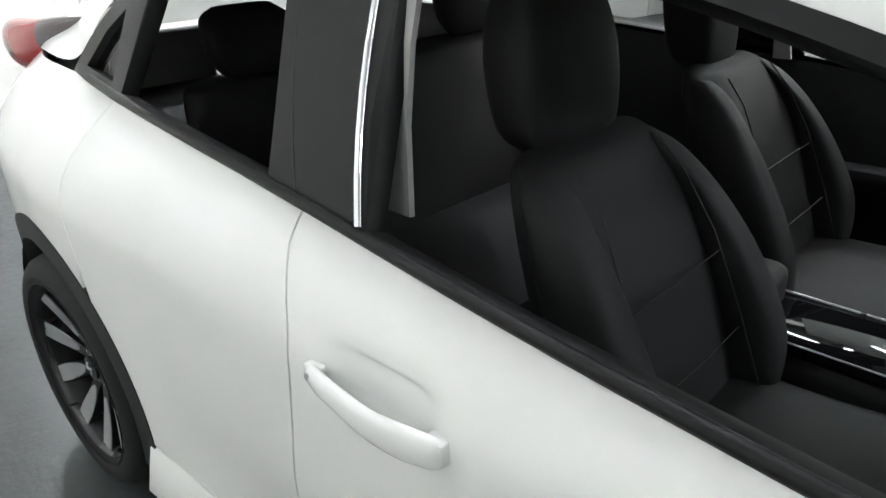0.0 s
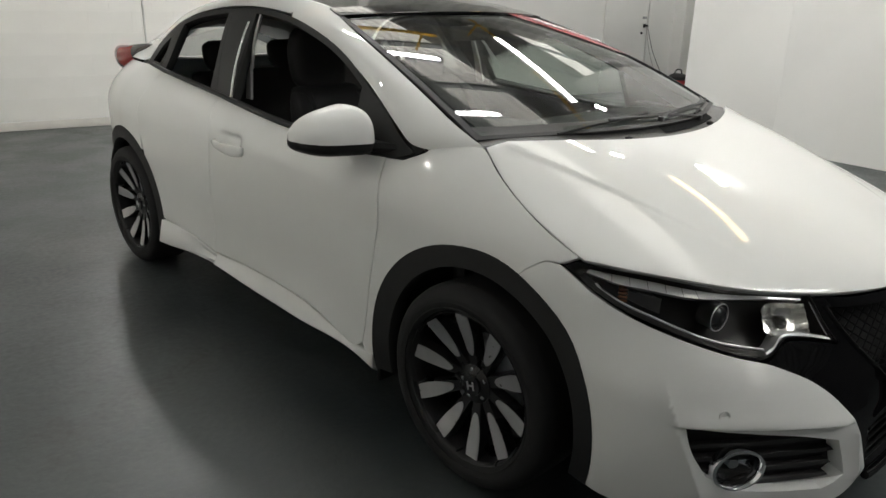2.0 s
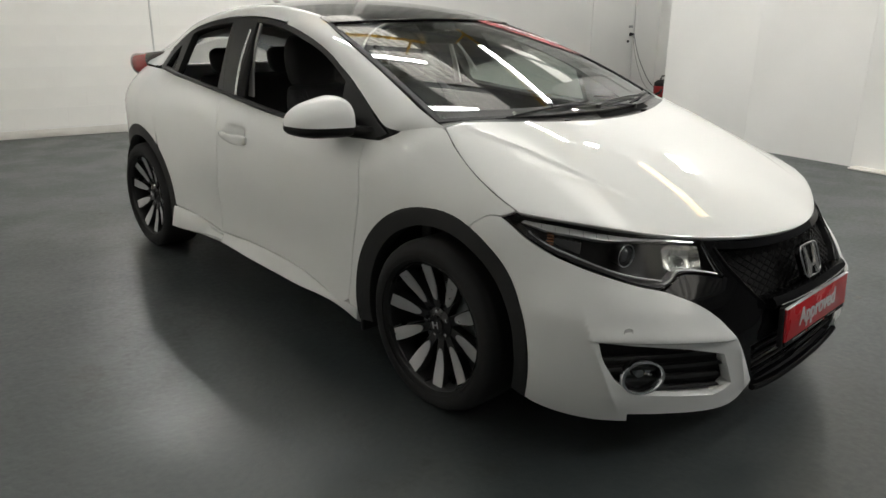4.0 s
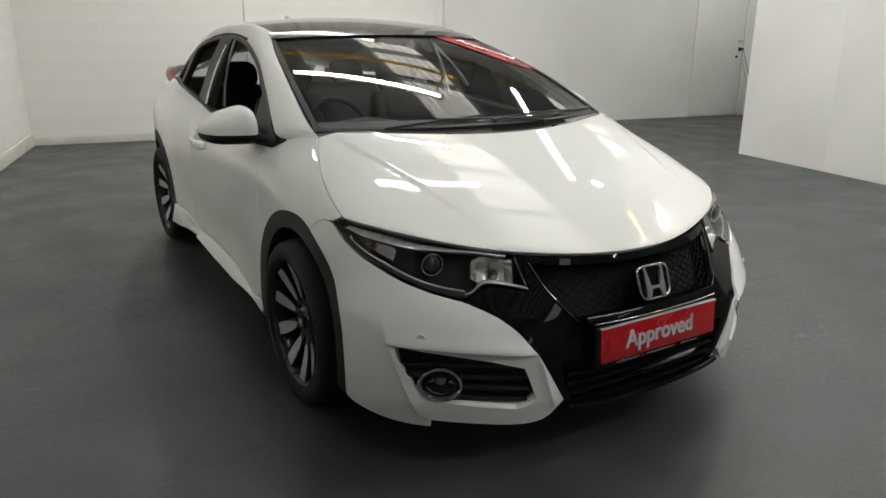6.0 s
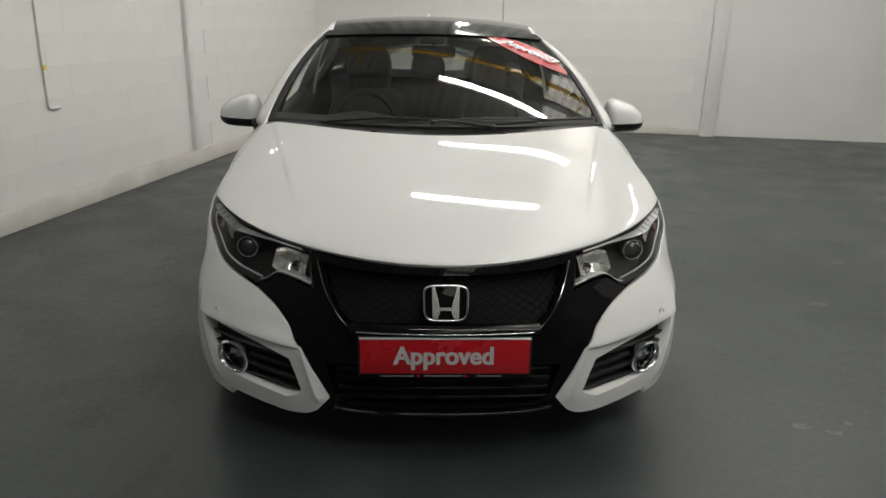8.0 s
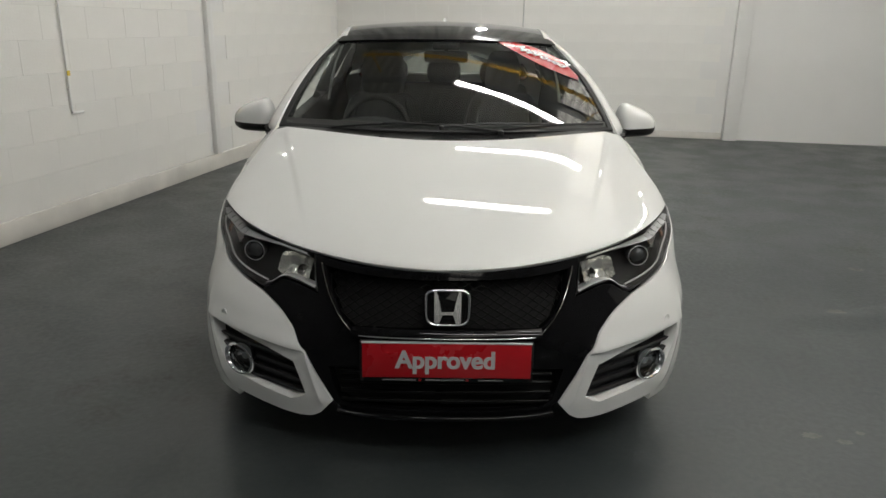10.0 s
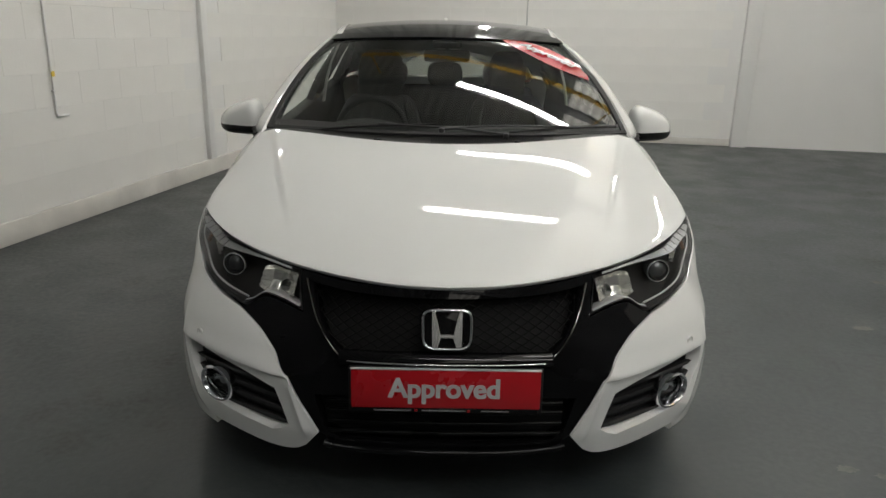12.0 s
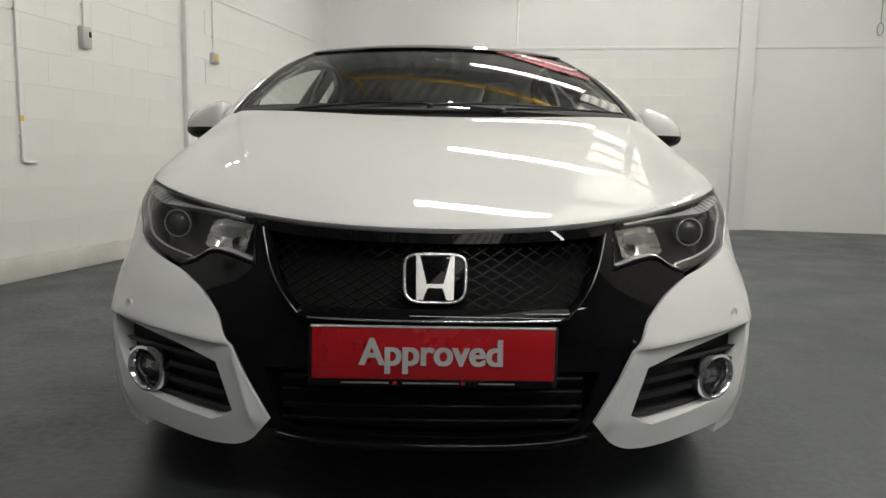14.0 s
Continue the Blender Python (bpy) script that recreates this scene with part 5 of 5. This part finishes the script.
lathe("wheel_hub", [(.06, -.02), (.06, .02), (.0, .03)], TRIM, wheel_ob, Matrix.Translation((-.36, .80, .90)) @ Matrix.Rotation(radians(-65), 4, "Z") @ Matrix.Rotation(radians(90), 4, "Y"), sides=24)


def cushion(name, rows, material, parent, label=""):
    """A padded shape from rounded sections (centre, half width, half depth) with the depth's direction."""
    out = []
    flat = [(*c, hw, hd, *d) for c, hw, hd, d in rows]
    for cx, cy, cz, hw, hd, *d in arc(*flat, n=5) + [flat[-1]]:
        c = (cx, cy, cz)
        d = Vector(d).normalized()
        out.append([Vector(c) + Vector((1, 0, 0)) * hw * math.copysign(abs(math.cos(a)) ** .5, math.cos(a)) + d * hd * math.copysign(abs(math.sin(a)) ** .6, math.sin(a)) for a in [j * math.tau / 24 for j in range(24)]])
    return loft(name, out, material, parent, label, closed=True, caps=True)


PIPING = plain("dark_seat_piping", (.008, .008, .008), .7)


def seat(x, y, hw):
    up = (0, 1, .25)
    st = cushion("front_seat", [((x, y + .24, .38), .20, .02, (0, 0, 1)), ((x, y + .22, .50), .24, .07, (0, .2, 1)), ((x, y, .52), .25, .08, (0, 0, 1)), ((x, y - .22, .54), .25, .07, (0, 0, 1)), ((x, y - .29, .52), .23, .03, (0, 0, 1))], CLOTH, car, "dark leather front seat")
    cushion("backrest", [((x, y + .20, .50), .20, .05, up), ((x, y + .24, .60), .225, .070, up), ((x, y + .31, .80), .225, .072, up), ((x, y + .365, .93), .205, .065, up), ((x, y + .395, .99), .185, .052, up), ((x, y + .41, 1.018), .165, .034, up), ((x, y + .414, 1.026), .12, .012, up)], CLOTH, st)
    for sx in (-1, 1):
        cushion("side_bolster", [((x + sx * .19, y + .16, .535), .014, .02, up), ((x + sx * .20, y + .165, .58), .038, .055, up), ((x + sx * .208, y + .20, .70), .043, .082, up), ((x + sx * .202, y + .255, .82), .041, .076, up), ((x + sx * .186, y + .315, .92), .036, .062, up), ((x + sx * .165, y + .365, .985), .030, .044, up), ((x + sx * .155, y + .385, 1.008), .014, .016, up)], CLOTH, st)
        rod("headrest_post", [(x + sx * .06, y + .43, .98), (x + sx * .06, y + .46, 1.07)], .007, STEEL, st)
        rod("piping", [(x + sx * .160, y + .125, .58), (x + sx * .158, y + .182, .72), (x + sx * .148, y + .243, .86), (x + sx * .128, y + .300, .96), (x + sx * .12, y + .345, 1.01)], .0016, PIPING, st)
    cushion("headrest", [((x, y + .46, 1.005), hw * .09, .03, (0, 1, .15)), ((x, y + .465, 1.04), hw * .135, .055, (0, 1, .15)), ((x, y + .48, 1.14), hw * .145, .065, (0, 1, .15)), ((x, y + .49, 1.22), hw * .13, .055, (0, 1, .15)), ((x, y + .495, 1.26), hw * .10, .035, (0, 1, .15)), ((x, y + .497, 1.272), .06, .012, (0, 1, .15))], CLOTH, st)
    for z, dy in ((.69, .176), (.82, .230)):
        rod("piping", [(x - .158, y + dy + .004, z), (x, y + dy - .006, z + .012), (x + .158, y + dy + .004, z)], .0014, PIPING, st)


seat(-.37, 1.06, .92)
seat(.36, 1.155, .74)
bench = cushion("rear_bench", [((0, 2.18, .45), .55, .05, (0, 0, 1)), ((0, 2.15, .54), .62, .07, (0, 0, 1)), ((0, 1.85, .56), .62, .08, (0, 0, 1)), ((0, 1.68, .54), .60, .05, (0, 0, 1))], CLOTH, car, "dark cloth rear bench seat")
cushion("backrest", [((0, 2.16, .55), .60, .05, (0, 1, .3)), ((0, 2.24, .75), .62, .07, (0, 1, .3)), ((0, 2.34, .98), .60, .06, (0, 1, .3)), ((0, 2.36, 1.02), .56, .02, (0, 1, .3))], CLOTH, bench)
for x in (-.38, 0, .38):
    cushion("headrest", [((x, 2.37, 1.03), .10, .03, (0, 1, .2)), ((x, 2.38, 1.07), .12, .045, (0, 1, .2)), ((x, 2.40, 1.14), .115, .045, (0, 1, .2)), ((x, 2.41, 1.17), .08, .02, (0, 1, .2))], CLOTH, bench)
part("centre_console", block(bmesh.new(), (-.11, .60, .33), (.11, 1.55, .60), .03, 3), TRIM, car)
part("armrest", block(bmesh.new(), (-.09, 1.25, .60), (.09, 1.58, .70), .03, 3), CLOTH, car)
for bx, by, bz in ((-.13, 1.265, .545), (-.10, 1.235, .645)):
    bk = part("belt_buckle", block(bmesh.new(), (bx - .014, by - .02, bz - .03), (bx + .014, by + .02, bz), .004), TRIM, car)
    part("buckle_button", block(bmesh.new(), (bx - .011, by - .016, bz + .001), (bx + .011, by + .016, bz + .012), .003), RED, bk)
panel_ob = part("console_panel", block(bmesh.new(), (-.10, 1.00, .601), (.10, 1.28, .625), .006), GLOSS_BLACK, car)
for sx in (-1, 1):
    rod("console_trim", [(sx * .10, 1.00, .626), (sx * .10, 1.28, .626)], .002, ALLOY, panel_ob, "bright strip beside the console panel")
part("gear_lever", block(bmesh.new(), (-.025, .86, .60), (.025, .92, .74), .02, 3), TRIM, car)
for sx in (-1, 1):
    rows = [[(sx * (min(.80, abs(cabin(y, belt(y))[0]) - .03) - .03 * math.sin(math.pi * f)), y, .32 + (belt(y) - .004 - .32) * f) for f in [j / 8 for j in range(9)]] for y in [.42 + 2.0 * i / 16 for i in range(17)]]
    loft("door_lining", rows, TRIM, car)
    part("door_armrest", block(bmesh.new(), (sx * .70, .85, .66), (sx * .79, 1.45, .72), .02), TRIM, car)
    for y0, y1, dy in ((1.53, 1.575, .045), (2.30, 2.42, .12)):
        rows = [[(sx * (abs(cabin(y, z)[0]) - (.085 - .25 * (z - .98) if y0 < 2 else .035)), y, z) for y in (y0 + dy * (z - 1) / .3, y1 + (dy - (.03 if y0 < 2 else 0)) * (z - 1) / .3)] for z in ((.98, 1.1, 1.2, 1.33) if y0 < 2 else (.98, 1.05, 1.12))]
        loft("pillar_trim", rows, TRIM_GREY if y0 < 2 else TRIM, car, solid=.01)
    rows = [[Vector((sx * (abs(p[0]) - .025), p[1] + .03, p[2] - .02)), Vector((sx * (abs(q[0]) - .03), q[1] + .02, q[2] - .005))] for p, q in zip(UP[3:25], DOWN[3:25])]
    loft("screen_pillar_trim", rows, TRIM_GREY, car, solid=.008)
rows = [[(p[0] * c, p[1] - .085 * (1 - c * c) * (1 - ramp(p[1], 1.15, 1.9)) + .02, p[2] - .012 - .03 * ramp(p[1], 1.2, 1.6) + .75 * ROOF_CROWN(p[1]) * (1 - c * c)) for c in [1 - 2 * j / 8 for j in range(9)]] for p in edge[:33]]
loft("headlining", rows, TRIM_GREY, car, "grey roof lining")
rm = part("rear_view_mirror", block(bmesh.new(), (-.115, .93, 1.235), (.115, .96, 1.295), .018, 3), TRIM, car)
rod("mirror_stem", [(0, .95, 1.27), (0, .99, 1.33)], .010, TRIM, rm)
part("sensor_box", block(bmesh.new(), (-.07, .92, 1.30), (.07, 1.02, 1.335), .012, 3), TRIM, car)

# red sticker on the glass
WHITE_TEXT = plain("white_lettering", (.8, .8, .8), .4)
sticker = panel("windscreen_sticker", screen, low((.46, .905), (.605, .908), (.78, .835), (.905, .69)) + low((.948, .51), (.93, .455)) + low((.90, .478), (.816, .533), (.714, .612), (.598, .730), (.49, .855))[:-1], RED, None, gap=0, lift=.0045, depth=0, step=.05)
tagged(sticker, "red sticker with white word on the windscreen", "sticker")
p, n = normal_at(screen, .752, .716, HEART)
xd = (Vector(screen(.90, .575)) - Vector(screen(.60, .842))).normalized()
rot = Matrix((xd, n.cross(xd), n)).transposed().to_4x4()
lettering("Approved", .074, WHITE_TEXT, sticker, Matrix.Translation(p + n * .009) @ rot @ Matrix.Diagonal((1.08, 1, 1, 1)))

# ---- things and pieces of the hall ----
def hung(name, label, category, at=HALL, **kw):
    ob = empty(name, label, category, **kw)
    ob.matrix_world = at
    return ob


tagged(hall_box("plinth_left", (0, -8.98, 0), (.03, -.002, .15), WALL_DIRTY, None, "scuffed white painted plinth", .006, at=LEFT), kind="structure")
tagged(hall_box("baseboard", (.032, -.012, 0), (5.578, -.0, .09), WALL_DIRTY, None, "scuffed white skirting", .004), kind="structure")
tagged(hall_box("trim", (0, -3.56, .152), (.05, -3.46, HIGH - .02), WALL, None, "white painted strip on the blockwork wall", .006, at=LEFT), kind="structure")
tagged(hall_box("trim_rail", (0, -8.98, 2.305), (.012, -.016, 2.34), WALL, None, "white painted rail along the wall", .004, at=LEFT), kind="structure")
tagged(hall_box("pilaster", (11.65, -.25, 0), (11.95, -.002, HIGH), WALL, None, "white painted pilaster beside the door", .006), kind="structure")


# cladding out of view, added to darken reflections and lower the walls' bounce
def cladding(name, along, length):
    rows = []
    for k in range(int(length / .075)):
        out = .012 + (.035 if (k // 2) % 2 else 0)
        a = .02 + k * .075
        rows.append([((a, -out, z) if along == "x" else (out, -a, z)) for z in (3.15, HIGH - .01)])
    ob = loft(name, rows, SHEET, None, "unseen grey ribbed metal cladding, added above the white wall to dim its bounce", smooth=False)
    ob.matrix_world = HALL if along == "x" else LEFT
    return tagged(ob, kind="structure")


cladding("cladding_back", "x", WIDE - .1)
cladding("cladding_left", "y", 8.9)


def conduit(y, z0, label):
    ob = hung("conduit", label, "conduit", LEFT, group="wall conduits")
    rod("pipe", [(.018, y, z0), (.018, y, 3.14)], .008, WALL, ob)
    for z in (z0 + .15, z0 + .95, z0 + 1.8):
        part("clip", block(bmesh.new(), (.004, y - .014, z - .006), (.028, y + .014, z + .006), .002, 1), WALL, ob)
    return ob


c1 = conduit(-5.47, .79, "white painted conduit with a yellow tag")
rod("elbow", [(.018, -5.47, .80), (.018, -5.47, .775), (.02, -5.43, .768), (.02, -5.36, .768)], .010, WALL, c1)
part("tag", block(bmesh.new(), (.028, -5.486, 1.035), (.034, -5.458, 1.07), .001, 1), YELLOW_TAG, c1)
conduit(-4.84, 1.74, "white painted conduit above a switch")
conduit(-3.04, 1.80, "white painted conduit above a socket")
sw = hung("wall_switch", "pale grey switch box on the wall", "switch", LEFT)
part("switch_box", block(bmesh.new(), (.004, -4.89, 1.585), (.055, -4.80, 1.735), .006), PALE_GREY, sw)
part("rocker", block(bmesh.new(), (.055, -4.835, 1.66), (.064, -4.815, 1.70), .003), MATT_BLACK, sw)
so = hung("wall_socket", "yellowish socket box on the wall", "socket", LEFT)
part("socket_box", block(bmesh.new(), (.004, -3.09, 1.70), (.05, -2.99, 1.80), .006), PALE_GREY, so)
part("socket_face", block(bmesh.new(), (.05, -3.075, 1.725), (.058, -3.005, 1.775), .004), YELLOW_TAG, so)

pipe = hung("wall_pipe", "thin grey pipe down the back wall", "pipe")
rod("pipe", [(2.86, -.016, .10), (2.86, -.016, 2.24)], .010, PALE_GREY, pipe)
rod("pipe", [(2.83, -.016, 2.30), (2.83, -.016, 3.14)], .014, WALL, pipe)
cord = hung("pull_cord", "grey cord with a loop hanging on the wall", "cord")
rod("cord", [(7.18, -.02, 3.13), (7.18, -.02, 2.55)], .006, ROPE, cord)
rod("loop", [(7.18 + .035 * math.sin(a), -.02, 2.47 + .075 * math.cos(a)) for a in [k * math.tau / 24 for k in range(24)]], .006, ROPE, cord, closed=True)

door_1 = hung("door_1", "white flush door with black lever in the wall", "door", kind="structure")
part("leaf", block(bmesh.new(), (9.98, -.022, .01), (10.98, -.0, 2.05), .003), WALL, door_1)
part("frame", block(bmesh.new(), (11.0, -.03, 0), (11.06, -.0, 2.10), .004), WALL, door_1)
part("handle_plate", block(bmesh.new(), (10.86, -.03, 1.205), (10.96, -.022, 1.245), .003), STEEL, door_1)
part("lever", block(bmesh.new(), (10.86, -.07, 1.08), (10.97, -.045, 1.115), .01), MATT_BLACK, door_1)
part("lock", block(bmesh.new(), (10.88, -.05, 1.065), (10.93, -.022, 1.125), .008), MATT_BLACK, door_1)
part("knob", block(bmesh.new(), (10.83, -.05, .955), (10.87, -.022, .995), .012, 3), MATT_BLACK, door_1)
for dx, sag in ((.0, .25), (.03, .55)):
    cb = hung("cable", "thin grey cable hanging from the door to the floor", "cable", group="hanging cables")
    rod("lead", arc((10.93 + dx, -.06, 1.08), (11.0 + dx + sag * .2, -.08, .65), (11.12 + sag * .6, -.12, .22), (11.3 + sag, -.2, .008), n=8), .005, MATT_BLACK if dx else ROPE, cb, sides=6)

vac = hung("vacuum_cleaner", "red and black tub vacuum cleaner beside the wall", "vacuum cleaner")
base = Matrix.Translation((11.41, -.45, 0)) @ Matrix.Rotation(radians(90), 4, "Y")
lathe("tub", [(0, .03), (.15, .03), (.165, .06), (.17, .20), (.16, .22), (0, .22)], BRICK_RED, vac, base @ Matrix.Identity(4), sides=28)
lathe("lid", [(.165, .22), (.16, .27), (.12, .31), (.05, .325), (0, .325)], MATT_BLACK, vac, base, sides=28)
rod("handle", arc((11.31, -.45, .29), (11.35, -.45, .38), (11.47, -.45, .38), (11.51, -.45, .29), n=6) + [(11.51, -.45, .29)], .013, MATT_BLACK, vac)
rod("hose", arc((11.28, -.52, .16), (11.11, -.62, .12), (11.01, -.5, .04), (11.16, -.38, .03), (11.46, -.7, .03), n=8), .02, MATT_BLACK, vac)
for sx in (-.1, .1):
    for sy in (-.1, .1):
        part("castor", block(bmesh.new(), (11.41 + sx - .02, -.45 + sy - .02, 0), (11.41 + sx + .02, -.45 + sy + .02, .04), .012, 2), MATT_BLACK, vac)

sign = hung("hose_sign", "red board with a grey box above it on the wall", "board")
part("board", block(bmesh.new(), (12.38, -.02, .30), (12.66, -.001, .70), .004), BRICK_RED, sign)
part("box", block(bmesh.new(), (12.46, -.05, .77), (12.58, -.001, .88), .006), STEEL, sign)

tagged(hall_box("sheet_foot", (RIGHT - .14, -6.35, 0), (RIGHT - .002, -5.75, .018), WALL_DIRTY, None, "white sheet foot at the base of the partition", .006), category="sheet")

# dried splashes and chips on the floor
def splash(x, y, r, seed):
    rnd = random.Random(seed)
    bm = bmesh.new()
    n = 26
    ring = [(x + r * (.55 + .6 * rnd.random()) * math.cos(k * math.tau / n), y + .6 * r * (.5 + .7 * rnd.random()) * math.sin(k * math.tau / n)) for k in range(n)]
    top = [bm.verts.new((p[0], p[1], .0012)) for p in ring]
    bot = [bm.verts.new((x + (p[0] - x) * 1.06, y + (p[1] - y) * 1.06, .0002)) for p in ring]
    bm.faces.new(top)
    for k in range(n):
        bm.faces.new((bot[k], bot[(k + 1) % n], top[(k + 1) % n], top[k]))
    return tagged(part("paint_chip", bm, CHIP), "pale worn chip in the grey floor paint", "floor mark", "floor chips")


CHIP = plain("worn_floor_chip", (.115, .115, .105), .6, vary=.25, scale=30)
for i, (x, y, r) in enumerate(((1.36, -.62, .035), (1.46, -.66, .03), (1.55, -.60, .02), (2.1, .6, .05), (2.6, 1.3, .05), (1.75, 2.4, .05), (2.4, 3.4, .06), (3.2, 3.9, .06))):
    splash(x, y, r, i)

# blockwork: separate painted blocks, a few millimetres proud of their joints
def block_mesh(a, h):
    bm = bmesh.new()
    block(bm, (-a, -.0015, -h), (a, .004, h), 0)
    bmesh.ops.bevel(bm, geom=[e for e in bm.edges if all(v.co.y < 0 for v in e.verts)], offset=.0012, segments=2, affect="EDGES", profile=.5)
    me = bpy.data.meshes.new("block")
    bm.to_mesh(me)
    bm.free()
    me.materials.append(BLOCK)
    return me


BLOCK = plain("white_painted_block", (.80, .79, .755), .60, vary=.035, scale=2.2, grain=.5, grain_scale=70)
full = block_mesh(.2248, .1121)
for k in range(9):
    z = .155 + .1125 + k * .225
    for i in range(15):
        y = -.24 - i * .45 - (.225 if k % 2 else 0)
        if -3.80 < y < -3.22:
            continue
        ob = new("block", full)
        ob.parent = wall_left
        ob.matrix_local = pose(.004, y, z, 0, 0, 90)
for k in range(9):
    z = .09 + .1125 + .015 + k * .225
    for i in range(12):
        x = .26 + i * .45 + (.225 if k % 2 else 0)
        if x > 5.35:
            continue
        ob = new("block", full)
        ob.parent = wall_back
        ob.matrix_local = pose(x, -.004, z)
board = bpy.data.meshes.new("board")
bm = block(bmesh.new(), (-.004, -.5996, -1.1996), (.004, .5996, 1.1996), .002, 1)
bm.to_mesh(board)
bm.free()
board.materials.append(WALL)
for k in range(2):
    for i in range(4):
        ob = new("board", board)
        ob.parent = wall_right
        ob.matrix_local = pose(RIGHT - .004, -3.90 - i * 1.2, 1.2 + k * 2.4)
